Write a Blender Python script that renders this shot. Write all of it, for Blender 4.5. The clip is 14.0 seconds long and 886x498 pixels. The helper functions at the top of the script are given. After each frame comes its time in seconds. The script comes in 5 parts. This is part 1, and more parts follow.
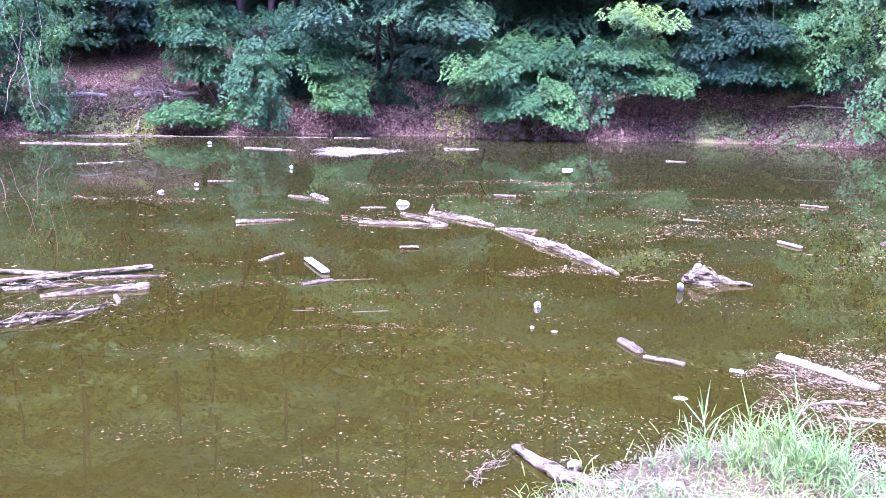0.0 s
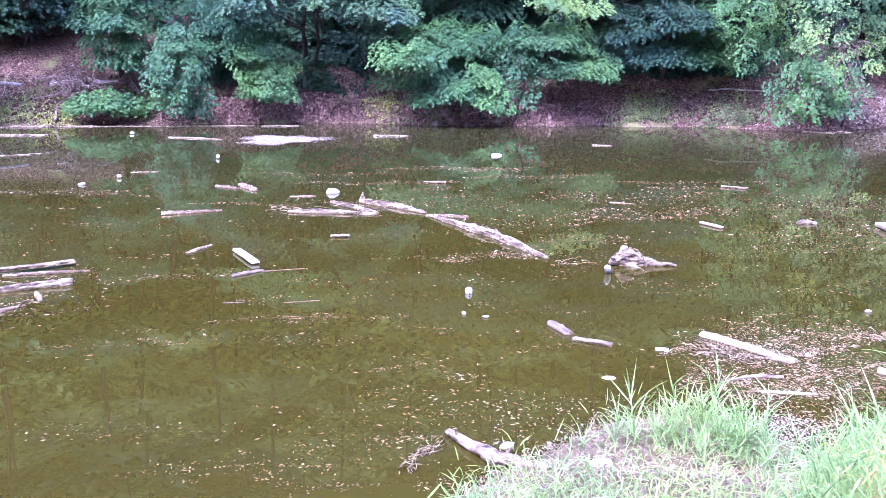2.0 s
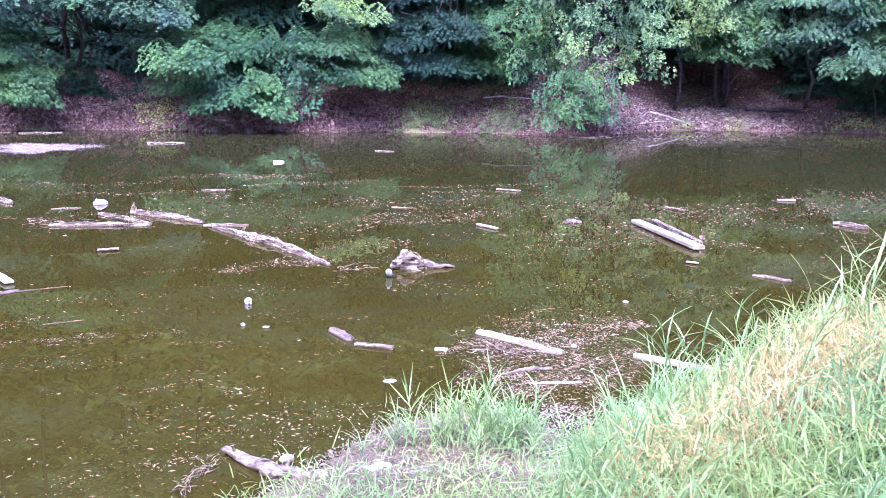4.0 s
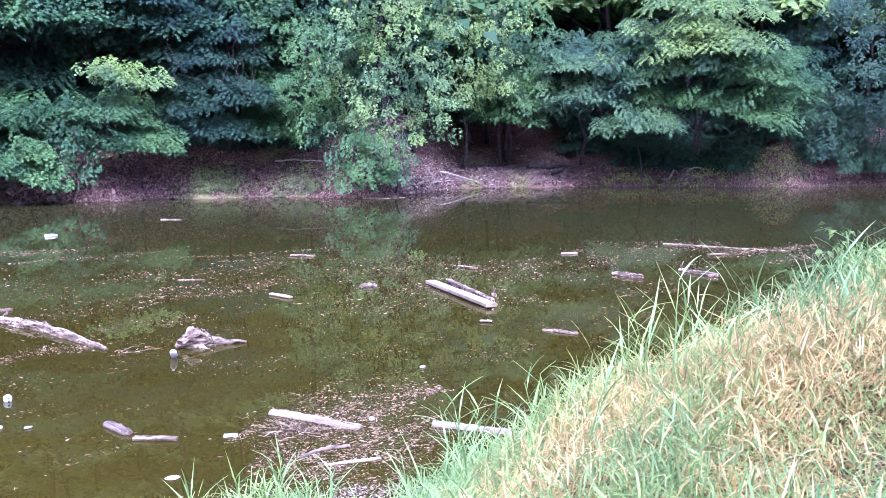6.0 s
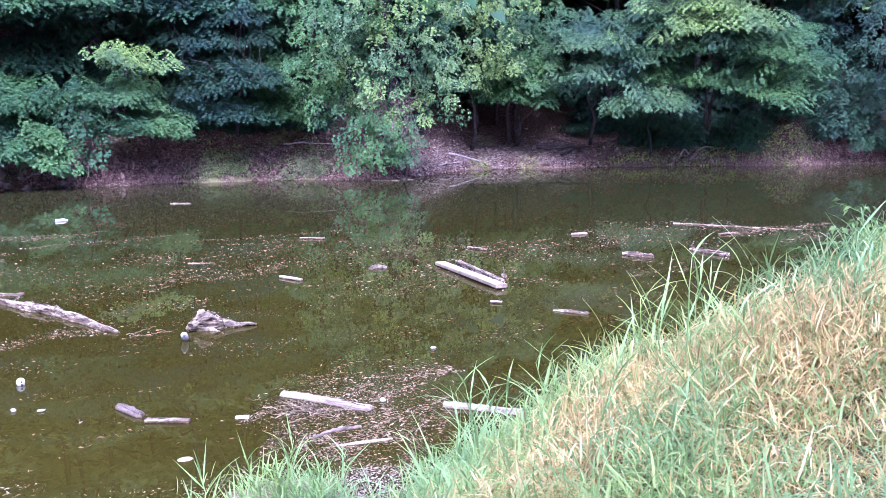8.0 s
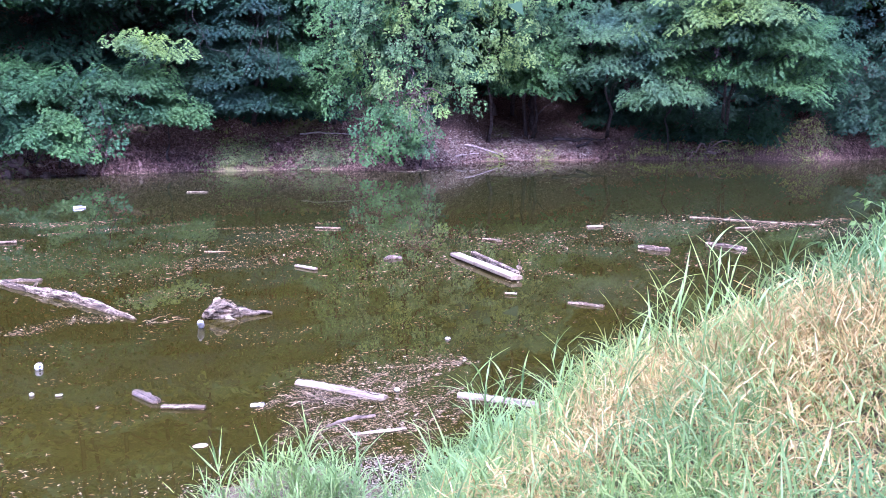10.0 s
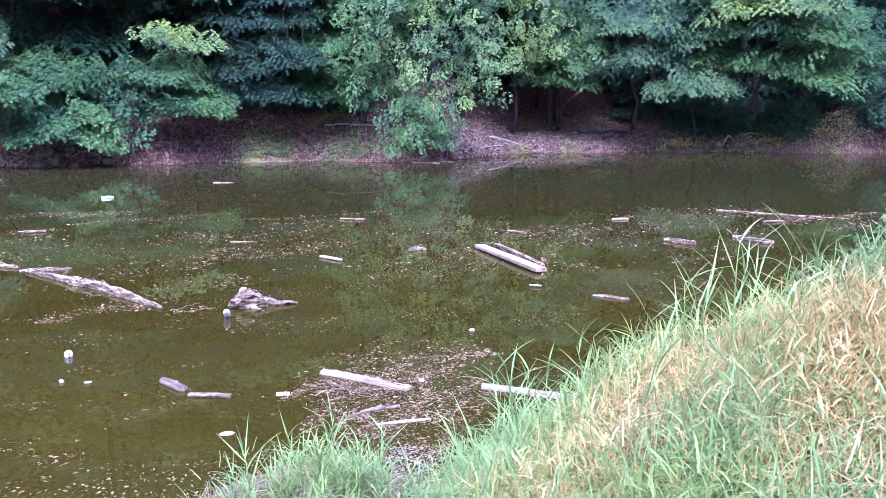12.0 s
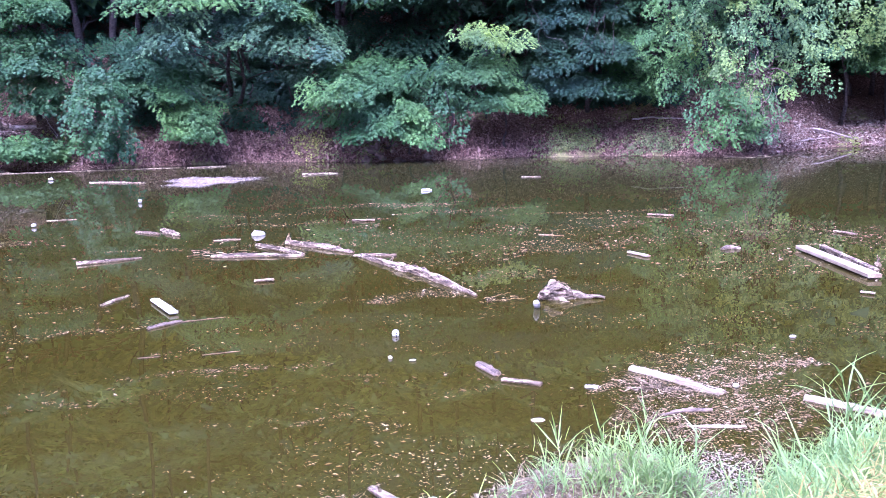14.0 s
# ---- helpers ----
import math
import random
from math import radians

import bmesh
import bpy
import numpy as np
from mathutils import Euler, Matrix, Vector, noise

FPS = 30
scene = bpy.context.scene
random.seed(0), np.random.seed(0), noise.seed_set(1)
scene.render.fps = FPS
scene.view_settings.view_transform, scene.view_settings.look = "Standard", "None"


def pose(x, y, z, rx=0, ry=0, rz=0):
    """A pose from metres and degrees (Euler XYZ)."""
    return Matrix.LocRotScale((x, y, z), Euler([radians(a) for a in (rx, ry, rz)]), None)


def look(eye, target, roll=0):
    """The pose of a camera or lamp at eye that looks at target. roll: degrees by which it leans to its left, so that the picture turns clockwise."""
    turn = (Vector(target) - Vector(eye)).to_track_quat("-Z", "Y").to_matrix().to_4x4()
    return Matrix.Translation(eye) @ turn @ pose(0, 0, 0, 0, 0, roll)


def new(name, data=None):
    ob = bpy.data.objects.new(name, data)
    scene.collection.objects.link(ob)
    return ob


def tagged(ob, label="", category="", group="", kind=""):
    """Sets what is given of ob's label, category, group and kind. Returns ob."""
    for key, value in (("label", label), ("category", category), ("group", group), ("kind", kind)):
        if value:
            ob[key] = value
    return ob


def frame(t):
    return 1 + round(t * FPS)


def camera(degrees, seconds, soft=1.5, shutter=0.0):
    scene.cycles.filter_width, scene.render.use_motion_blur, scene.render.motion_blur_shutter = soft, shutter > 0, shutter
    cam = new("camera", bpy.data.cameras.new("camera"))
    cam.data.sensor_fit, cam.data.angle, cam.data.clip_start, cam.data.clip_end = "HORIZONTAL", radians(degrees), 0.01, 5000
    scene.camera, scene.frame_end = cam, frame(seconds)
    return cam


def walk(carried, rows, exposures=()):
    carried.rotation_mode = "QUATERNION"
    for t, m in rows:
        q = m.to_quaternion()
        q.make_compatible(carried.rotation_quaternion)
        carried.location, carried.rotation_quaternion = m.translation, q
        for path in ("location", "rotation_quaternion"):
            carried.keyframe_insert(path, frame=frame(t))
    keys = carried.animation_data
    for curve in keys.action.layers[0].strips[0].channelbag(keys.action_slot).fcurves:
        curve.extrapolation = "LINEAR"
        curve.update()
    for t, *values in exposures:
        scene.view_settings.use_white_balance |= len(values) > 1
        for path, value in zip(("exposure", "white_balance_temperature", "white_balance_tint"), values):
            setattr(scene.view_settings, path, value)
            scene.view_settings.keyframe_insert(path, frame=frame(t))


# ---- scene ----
cam = camera(54.6, 14.0, soft=0.55)
PATH = [
    (0.0, pose(0.000, 0.000, 2.200, 79.00, -0.69, 0.14)),
    (0.5, pose(-0.002, -0.008, 2.204, 79.09, -0.68, -1.05)),
    (1.0, pose(-0.000, -0.021, 2.210, 78.70, -0.73, -2.68)),
    (1.5, pose(0.012, -0.024, 2.213, 78.05, -0.50, -3.83)),
    (2.0, pose(0.015, -0.024, 2.215, 78.13, -0.30, -4.54)),
    (2.5, pose(0.017, -0.029, 2.211, 77.85, -0.09, -4.75)),
    (3.0, pose(0.013, -0.039, 2.210, 77.87, -0.31, -6.78)),
    (3.5, pose(0.050, -0.017, 2.206, 78.23, -0.58, -11.65)),
    (4.0, pose(0.116, -0.016, 2.213, 78.70, -1.04, -18.63)),
    (4.2, pose(0.144, -0.026, 2.223, 79.44, -1.09, -21.54)),
    (4.8, pose(0.227, 0.070, 2.248, 81.35, -0.56, -27.53)),
    (5.4, pose(0.266, 0.115, 2.259, 82.23, -0.31, -30.32)),
    (6.3, pose(0.297, 0.151, 2.268, 82.93, -0.11, -32.52)),
    (6.5, pose(0.299, 0.153, 2.266, 82.76, 0.03, -32.38)),
    (7.0, pose(0.302, 0.158, 2.261, 82.36, 0.36, -32.01)),
    (7.5, pose(0.301, 0.166, 2.254, 81.91, 0.42, -31.85)),
    (8.0, pose(0.302, 0.167, 2.250, 81.64, 0.38, -31.61)),
    (10.5, pose(0.288, 0.180, 2.243, 80.88, -0.23, -30.16)),
    (11.0, pose(0.282, 0.186, 2.241, 80.68, -0.27, -29.68)),
    (11.5, pose(0.279, 0.179, 2.242, 80.59, -0.30, -29.25)),
    (12.0, pose(0.282, 0.178, 2.240, 80.52, -0.24, -28.94)),
    (12.5, pose(0.281, 0.182, 2.240, 80.54, -0.14, -28.04)),
    (13.0, pose(0.277, 0.177, 2.242, 80.59, 0.13, -25.47)),
    (13.5, pose(0.236, 0.170, 2.245, 80.55, 0.40, -19.81)),
    (14.0, pose(0.167, 0.158, 2.252, 80.31, 1.15, -9.05)),
]
EXPOSURES = [(0.0, 3.13, 4570.0, 49.0), (2.0, 3.08, 4580.0, 49.5), (3.5, 2.98, 4590.0, 50.5), (4.2, 2.78, 4580.0, 49.5), (6.5, 2.63, 4550.0, 46.5), (8.0, 2.50, 4545.0, 46.0), (13.3, 2.50, 4545.0, 46.5), (14.0, 2.76, 4590.0, 50.5)]
walk(cam, PATH, EXPOSURES)

# ---- light: bright overcast sky over the open water, soft high sun ----
SUN_EL, SUN_AZ = 60.0, 205.0  # degrees; azimuth clockwise from +y
world = bpy.data.worlds.new("sky_world")
scene.world = world
world.use_nodes = True
wn = world.node_tree.nodes
sky = wn.new("ShaderNodeTexSky")
sky.sky_type = "NISHITA"
sky.sun_disc = False
sky.sun_elevation = radians(SUN_EL)
sky.sun_rotation = radians(SUN_AZ)
sky.dust_density = 4.0
sky.ozone_density = 1.0
wn["Background"].inputs["Strength"].default_value = 0.15
world.node_tree.links.new(sky.outputs[0], wn["Background"].inputs["Color"])
sun = new("sun", bpy.data.lights.new("sun", "SUN"))
sun.data.energy = 1.1
sun.data.angle = radians(24)
sun.data.color = (1.0, 0.96, 0.9)
sun_way = Vector((math.sin(radians(SUN_AZ)) * math.cos(radians(SUN_EL)), math.cos(radians(SUN_AZ)) * math.cos(radians(SUN_EL)), math.sin(radians(SUN_EL))))
sun.matrix_world = look(sun_way * 100, (0, 0, 0))


# ---- materials ----
def node_material(name):
    m = bpy.data.materials.new(name)
    m.use_nodes = True
    return m, m.node_tree.nodes, m.node_tree.links, m.node_tree.nodes["Principled BSDF"]


def ramp(nodes, stops):
    r = nodes.new("ShaderNodeValToRGB")
    e = r.color_ramp.elements
    while len(e) < len(stops):
        e.new(0.5)
    for k, (p, c) in enumerate(stops):
        e[k].position = p
        e[k].color = (*c, 1)
    return r


def noise_tex(nodes, links, vec, scale, detail=6, rough=0.6, distort=0.0):
    n = nodes.new("ShaderNodeTexNoise")
    n.inputs["Scale"].default_value = scale
    n.inputs["Detail"].default_value = detail
    n.inputs["Roughness"].default_value = rough
    n.inputs["Distortion"].default_value = distort
    if vec is not None:
        links.new(vec, n.inputs["Vector"])
    return n


def mix_rgb(nodes, links, kind, fac, a, b):
    n = nodes.new("ShaderNodeMix")
    n.data_type = "RGBA"
    n.blend_type = kind
    for sock, val in ((n.inputs["Factor"], fac), (n.inputs["A"], a), (n.inputs["B"], b)):
        if isinstance(val, (int, float)):
            sock.default_value = val
        elif isinstance(val, tuple):
            sock.default_value = (*val, 1)
        else:
            links.new(val, sock)
    return n.outputs["Result"]


def bump(nodes, links, height, bsdf, strength, distance):
    b = nodes.new("ShaderNodeBump")
    b.inputs["Strength"].default_value = strength
    b.inputs["Distance"].default_value = distance
    links.new(height, b.inputs["Height"])
    links.new(b.outputs[0], bsdf.inputs["Normal"])
    return b


def leaf_material(name, dark, mid, light, through_light=0.3, gloss=0.6, patch=0.35, slow_dark=(0.66, 0.74, 0.95), slow_light=(1.42, 1.36, 1.0)):
    """Leaves: a colour of its own for each leaf, slow change over the crown, some light passes through."""
    m, n, l, p = node_material(name)
    geo = n.new("ShaderNodeNewGeometry")
    r = ramp(n, [(0.0, dark), (0.5, mid), (1.0, light)])
    l.new(geo.outputs["Random Per Island"], r.inputs[0])
    slow = noise_tex(n, l, geo.outputs["Position"], patch, 3)
    # the default ends paint bluish shade and warm light in random patches
    r2 = ramp(n, [(0.36, slow_dark), (0.64, slow_light)])
    l.new(slow.outputs["Fac"], r2.inputs[0])
    col = mix_rgb(n, l, "MULTIPLY", 1.0, r.outputs[0], r2.outputs[0])
    l.new(col, p.inputs["Base Color"])
    p.inputs["Roughness"].default_value = gloss
    p.inputs["Specular IOR Level"].default_value = 0.22
    t = n.new("ShaderNodeBsdfTranslucent")
    l.new(col, t.inputs["Color"])
    mixn = n.new("ShaderNodeMixShader")
    mixn.inputs[0].default_value = through_light
    l.new(p.outputs[0], mixn.inputs[1])
    l.new(t.outputs[0], mixn.inputs[2])
    l.new(mixn.outputs[0], n["Material Output"].inputs["Surface"])
    return m


def wood_material(name, dark, light, rough=0.75, stretch=(3, 40, 40), bump_m=0.012, patches=0.0):
    """Weathered wood: fibres along the piece's own x axis, grey blotches, cracks."""
    m, n, l, p = node_material(name)
    tc = n.new("ShaderNodeTexCoord")
    mp = n.new("ShaderNodeMapping")
    mp.inputs["Scale"].default_value = stretch
    l.new(tc.outputs["Object"], mp.inputs[0])
    grain = noise_tex(n, l, mp.outputs[0], 1.0, 8, 0.65, 0.4)
    blotch = noise_tex(n, l, tc.outputs["Object"], 5.0, 5)
    info = n.new("ShaderNodeObjectInfo")
    r = ramp(n, [(0.38, dark), (0.5, tuple((a + b) / 2 for a, b in zip(dark, light))), (0.6, light)])
    l.new(grain.outputs["Fac"], r.inputs[0])
    rb = ramp(n, [(0.3, (0.5, 0.48, 0.45)), (0.6, (1.0, 1.0, 1.0))])
    l.new(blotch.outputs["Fac"], rb.inputs[0])
    c = mix_rgb(n, l, "MULTIPLY", 0.8, r.outputs[0], rb.outputs[0])
    if patches:
        pm = n.new("ShaderNodeMapping")
        pm.inputs["Scale"].default_value = (5.0, 11.0, 11.0)
        l.new(tc.outputs["Object"], pm.inputs[0])
        pn = noise_tex(n, l, pm.outputs[0], 1.0, 7, 0.7, 0.6)
        pr = ramp(n, [(0.47, (1.0, 1.0, 1.0)), (0.54, (0.20, 0.17, 0.16))])
        l.new(pn.outputs["Fac"], pr.inputs[0])
        c = mix_rgb(n, l, "MULTIPLY", patches, c, pr.outputs[0])
    rr = ramp(n, [(0.0, (0.75, 0.73, 0.72)), (1.0, (1.1, 1.08, 1.06))])
    l.new(info.outputs["Random"], rr.inputs[0])
    c = mix_rgb(n, l, "MULTIPLY", 1.0, c, rr.outputs[0])
    l.new(c, p.inputs["Base Color"])
    p.inputs["Roughness"].default_value = rough
    p.inputs["Specular IOR Level"].default_value = 0.15
    bump(n, l, grain.outputs["Fac"], p, 0.8, bump_m)
    return m


def bits_material(name, stops, rough=0.7):
    m, n, l, p = node_material(name)
    geo = n.new("ShaderNodeNewGeometry")
    r = ramp(n, stops)
    l.new(geo.outputs["Random Per Island"], r.inputs[0])
    fine = noise_tex(n, l, geo.outputs["Position"], 60, 4)
    rf = ramp(n, [(0.3, (0.7, 0.7, 0.7)), (0.7, (1.1, 1.1, 1.1))])
    l.new(fine.outputs["Fac"], rf.inputs[0])
    l.new(mix_rgb(n, l, "MULTIPLY", 1.0, r.outputs[0], rf.outputs[0]), p.inputs["Base Color"])
    p.inputs["Roughness"].default_value = rough
    p.inputs["Specular IOR Level"].default_value = 0.12
    return m


def plastic_material(name, colour, rough=0.35):
    m, n, l, p = node_material(name)
    tc = n.new("ShaderNodeTexCoord")
    d = noise_tex(n, l, tc.outputs["Object"], 14, 5)
    r = ramp(n, [(0.3, tuple(c * 0.62 for c in colour)), (0.6, colour)])
    l.new(d.outputs["Fac"], r.inputs[0])
    l.new(r.outputs[0], p.inputs["Base Color"])
    p.inputs["Roughness"].default_value = rough
    return m


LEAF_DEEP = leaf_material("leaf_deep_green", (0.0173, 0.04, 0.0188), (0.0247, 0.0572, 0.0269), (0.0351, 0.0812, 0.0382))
LEAF_MID = leaf_material("leaf_mid_green", (0.0278, 0.064, 0.0216), (0.0398, 0.0914, 0.0308), (0.0565, 0.1298, 0.0438))
LEAF_LIGHT = leaf_material("leaf_light_green", (0.0442, 0.0894, 0.0276), (0.0631, 0.1278, 0.0394), (0.0897, 0.1814, 0.0559), 0.35)
LEAF_YELLOW = leaf_material("leaf_yellow_green", (0.0986, 0.1501, 0.04), (0.1408, 0.2144, 0.0571), (0.1943, 0.2958, 0.0788), 0.35)
LEAF_PALE = leaf_material("leaf_pale_bluegreen", (0.0398, 0.0744, 0.0312), (0.0569, 0.1063, 0.0446), (0.0808, 0.1509, 0.0633), 0.25)
BARK = wood_material("bark", (0.025, 0.02, 0.017), (0.085, 0.07, 0.06), 0.9, (5, 18, 18), 0.03)
TWIG_WOOD = wood_material("dead_twig_wood", (0.20, 0.16, 0.13), (0.52, 0.44, 0.38), 0.85, (6, 30, 30), 0.005)
ROOT_WOOD = wood_material("root_wood", (0.07, 0.05, 0.04), (0.30, 0.225, 0.175), 0.85, (6, 30, 30), 0.005)
DRIFTWOOD = wood_material("driftwood", (0.055, 0.040, 0.024), (0.63, 0.50, 0.315), 0.8, (5, 26, 26), 0.03, 0.85)
DRIFT_DARK = wood_material("wet_driftwood", (0.04, 0.03, 0.022), (0.26, 0.20, 0.145), 0.7)
SAWN = wood_material("sawn_plank_wood", (0.26, 0.20, 0.125), (0.64, 0.535, 0.375), 0.65, (2, 60, 60), 0.004, 0.25)
STUMP_WOOD = wood_material("stump_wood", (0.05, 0.038, 0.024), (0.60, 0.48, 0.32), 0.85, (9, 24, 24), 0.03, 0.55)
FRESH = wood_material("fresh_sawn_wood", (0.36, 0.265, 0.15), (0.62, 0.50, 0.33), 0.65, (2, 60, 60), 0.004)
FOAM = plastic_material("white_foam", (0.54, 0.50, 0.40), 0.8)
PLASTIC = plastic_material("white_plastic", (0.70, 0.67, 0.60), 0.3)
DARK_PLASTIC = plastic_material("dark_rubber", (0.05, 0.05, 0.055), 0.5)
CREAM_BITS = bits_material("cream_scrap_mat", [(0.0, (0.10, 0.076, 0.046)), (0.5, (0.27, 0.215, 0.145)), (1.0, (0.50, 0.42, 0.31))])
BEACH_BITS = bits_material("beach_scraps", [(0.0, (0.12, 0.085, 0.062)), (0.5, (0.22, 0.165, 0.122)), (1.0, (0.40, 0.325, 0.25))])
SPIT_BITS = bits_material("spit_scraps", [(0.0, (0.07, 0.052, 0.026)), (0.6, (0.16, 0.122, 0.066)), (1.0, (0.34, 0.28, 0.18))])
PALE_BITS = bits_material("pale_floating_bits", [(0.0, (0.085, 0.060, 0.027)), (0.55, (0.165, 0.118, 0.055)), (0.9, (0.27, 0.205, 0.115)), (1.0, (0.42, 0.34, 0.225))])
BROWN_BITS = bits_material("brown_floating_bits", [(0.0, (0.040, 0.024, 0.009)), (0.6, (0.105, 0.068, 0.028)), (1.0, (0.22, 0.155, 0.080))])
LITTER_BITS = bits_material("leaf_litter_bits", [(0.0, (0.040, 0.020, 0.015)), (0.5, (0.118, 0.064, 0.047)), (1.0, (0.26, 0.172, 0.13))], 0.8)
STRAW = leaf_material("dry_straw", (0.325, 0.232, 0.080), (0.55, 0.420, 0.150), (0.74, 0.62, 0.29), 0.45, 0.6, 1.5, (0.88, 0.84, 0.74), (1.1, 1.08, 1.0))
DEAD_STRAW = leaf_material("bleached_straw", (0.14, 0.11, 0.06), (0.27, 0.215, 0.125), (0.44, 0.37, 0.24), 0.25, 0.7, 1.5, (0.85, 0.84, 0.82), (1.1, 1.08, 1.05))
MOSS = leaf_material("moss_and_low_weeds", (0.085, 0.100, 0.028), (0.165, 0.180, 0.050), (0.27, 0.275, 0.085), 0.25)
GRASS = leaf_material("grass_blades", (0.175, 0.28, 0.085), (0.30, 0.42, 0.135), (0.44, 0.54, 0.225), 0.6, 0.5, 1.2, (0.82, 0.92, 0.90), (1.18, 1.06, 0.80))
REED = leaf_material("reed_leaf", (0.15, 0.26, 0.08), (0.24, 0.375, 0.13), (0.36, 0.48, 0.2), 0.3, 0.4, 1.2, (0.84, 0.90, 0.84), (1.16, 1.08, 0.86))


def rock_material():
    m, n, l, p = node_material("bank_rock")
    tc = n.new("ShaderNodeTexCoord")
    a = noise_tex(n, l, tc.outputs["Object"], 3.0, 9, 0.7)
    r = ramp(n, [(0.3, (0.04, 0.028, 0.022)), (0.5, (0.12, 0.08, 0.06)), (0.66, (0.28, 0.20, 0.15))])
    l.new(a.outputs["Fac"], r.inputs[0])
    b = noise_tex(n, l, tc.outputs["Object"], 1.6, 6)
    moss = ramp(n, [(0.5, (0, 0, 0)), (0.62, (1, 1, 1))])
    l.new(b.outputs["Fac"], moss.inputs[0])
    l.new(mix_rgb(n, l, "MIX", moss.outputs[0], r.outputs[0], (0.11, 0.13, 0.045)), p.inputs["Base Color"])
    p.inputs["Roughness"].default_value = 0.9
    bump(n, l, a.outputs["Fac"], p, 1.0, 0.08)
    return m


def ground_material():
    """Leaf litter over reddish soil, with mossy and grassy patches."""
    m, n, l, p = node_material("leaf_litter_soil")
    geo = n.new("ShaderNodeNewGeometry")
    pos = geo.outputs["Position"]
    cells = n.new("ShaderNodeTexVoronoi")
    cells.inputs["Scale"].default_value = 24.0
    l.new(pos, cells.inputs["Vector"])
    sep = n.new("ShaderNodeSeparateColor")
    l.new(cells.outputs["Color"], sep.inputs[0])
    r = ramp(n, [(0.0, (0.036, 0.020, 0.014)), (0.45, (0.092, 0.054, 0.037)), (0.8, (0.155, 0.097, 0.066)), (1.0, (0.26, 0.18, 0.125))])
    l.new(sep.outputs[0], r.inputs[0])
    grain = noise_tex(n, l, pos, 22, 6, 0.7)
    rg = ramp(n, [(0.3, (0.55, 0.55, 0.55)), (0.7, (1.2, 1.2, 1.2))])
    l.new(grain.outputs["Fac"], rg.inputs[0])
    c = mix_rgb(n, l, "MULTIPLY", 1.0, r.outputs[0], rg.outputs[0])
    big = noise_tex(n, l, pos, 0.55, 5, 0.6)
    rb = ramp(n, [(0.57, (0, 0, 0)), (0.70, (1, 1, 1))])
    l.new(big.outputs["Fac"], rb.inputs[0])
    moss = noise_tex(n, l, pos, 7, 5)
    rm = ramp(n, [(0.3, (0.085, 0.095, 0.03)), (0.7, (0.26, 0.25, 0.09))])
    l.new(moss.outputs["Fac"], rm.inputs[0])
    c = mix_rgb(n, l, "MIX", rb.outputs[0], c, rm.outputs[0])
    # dead straw thatch on the near bank
    length = n.new("ShaderNodeVectorMath")
    length.operation = "LENGTH"
    l.new(pos, length.inputs[0])
    near = n.new("ShaderNodeMapRange")
    near.inputs["From Min"].default_value = 14.0
    near.inputs["From Max"].default_value = 9.0
    l.new(length.outputs["Value"], near.inputs["Value"])
    stretch = n.new("ShaderNodeMapping")
    stretch.inputs["Scale"].default_value = (30.0, 90.0, 30.0)
    l.new(pos, stretch.inputs[0])
    fibre = noise_tex(n, l, stretch.outputs[0], 1.0, 6, 0.7, 1.2)
    rt = ramp(n, [(0.3, (0.055, 0.042, 0.022)), (0.5, (0.16, 0.122, 0.058)), (0.7, (0.36, 0.285, 0.145))])
    l.new(fibre.outputs["Fac"], rt.inputs[0])
    c = mix_rgb(n, l, "MIX", near.outputs[0], c, rt.outputs[0])
    l.new(c, p.inputs["Base Color"])
    p.inputs["Roughness"].default_value = 0.95
    p.inputs["Specular IOR Level"].default_value = 0.1
    bump(n, l, grain.outputs["Fac"], p, 1.0, 0.04)
    return m


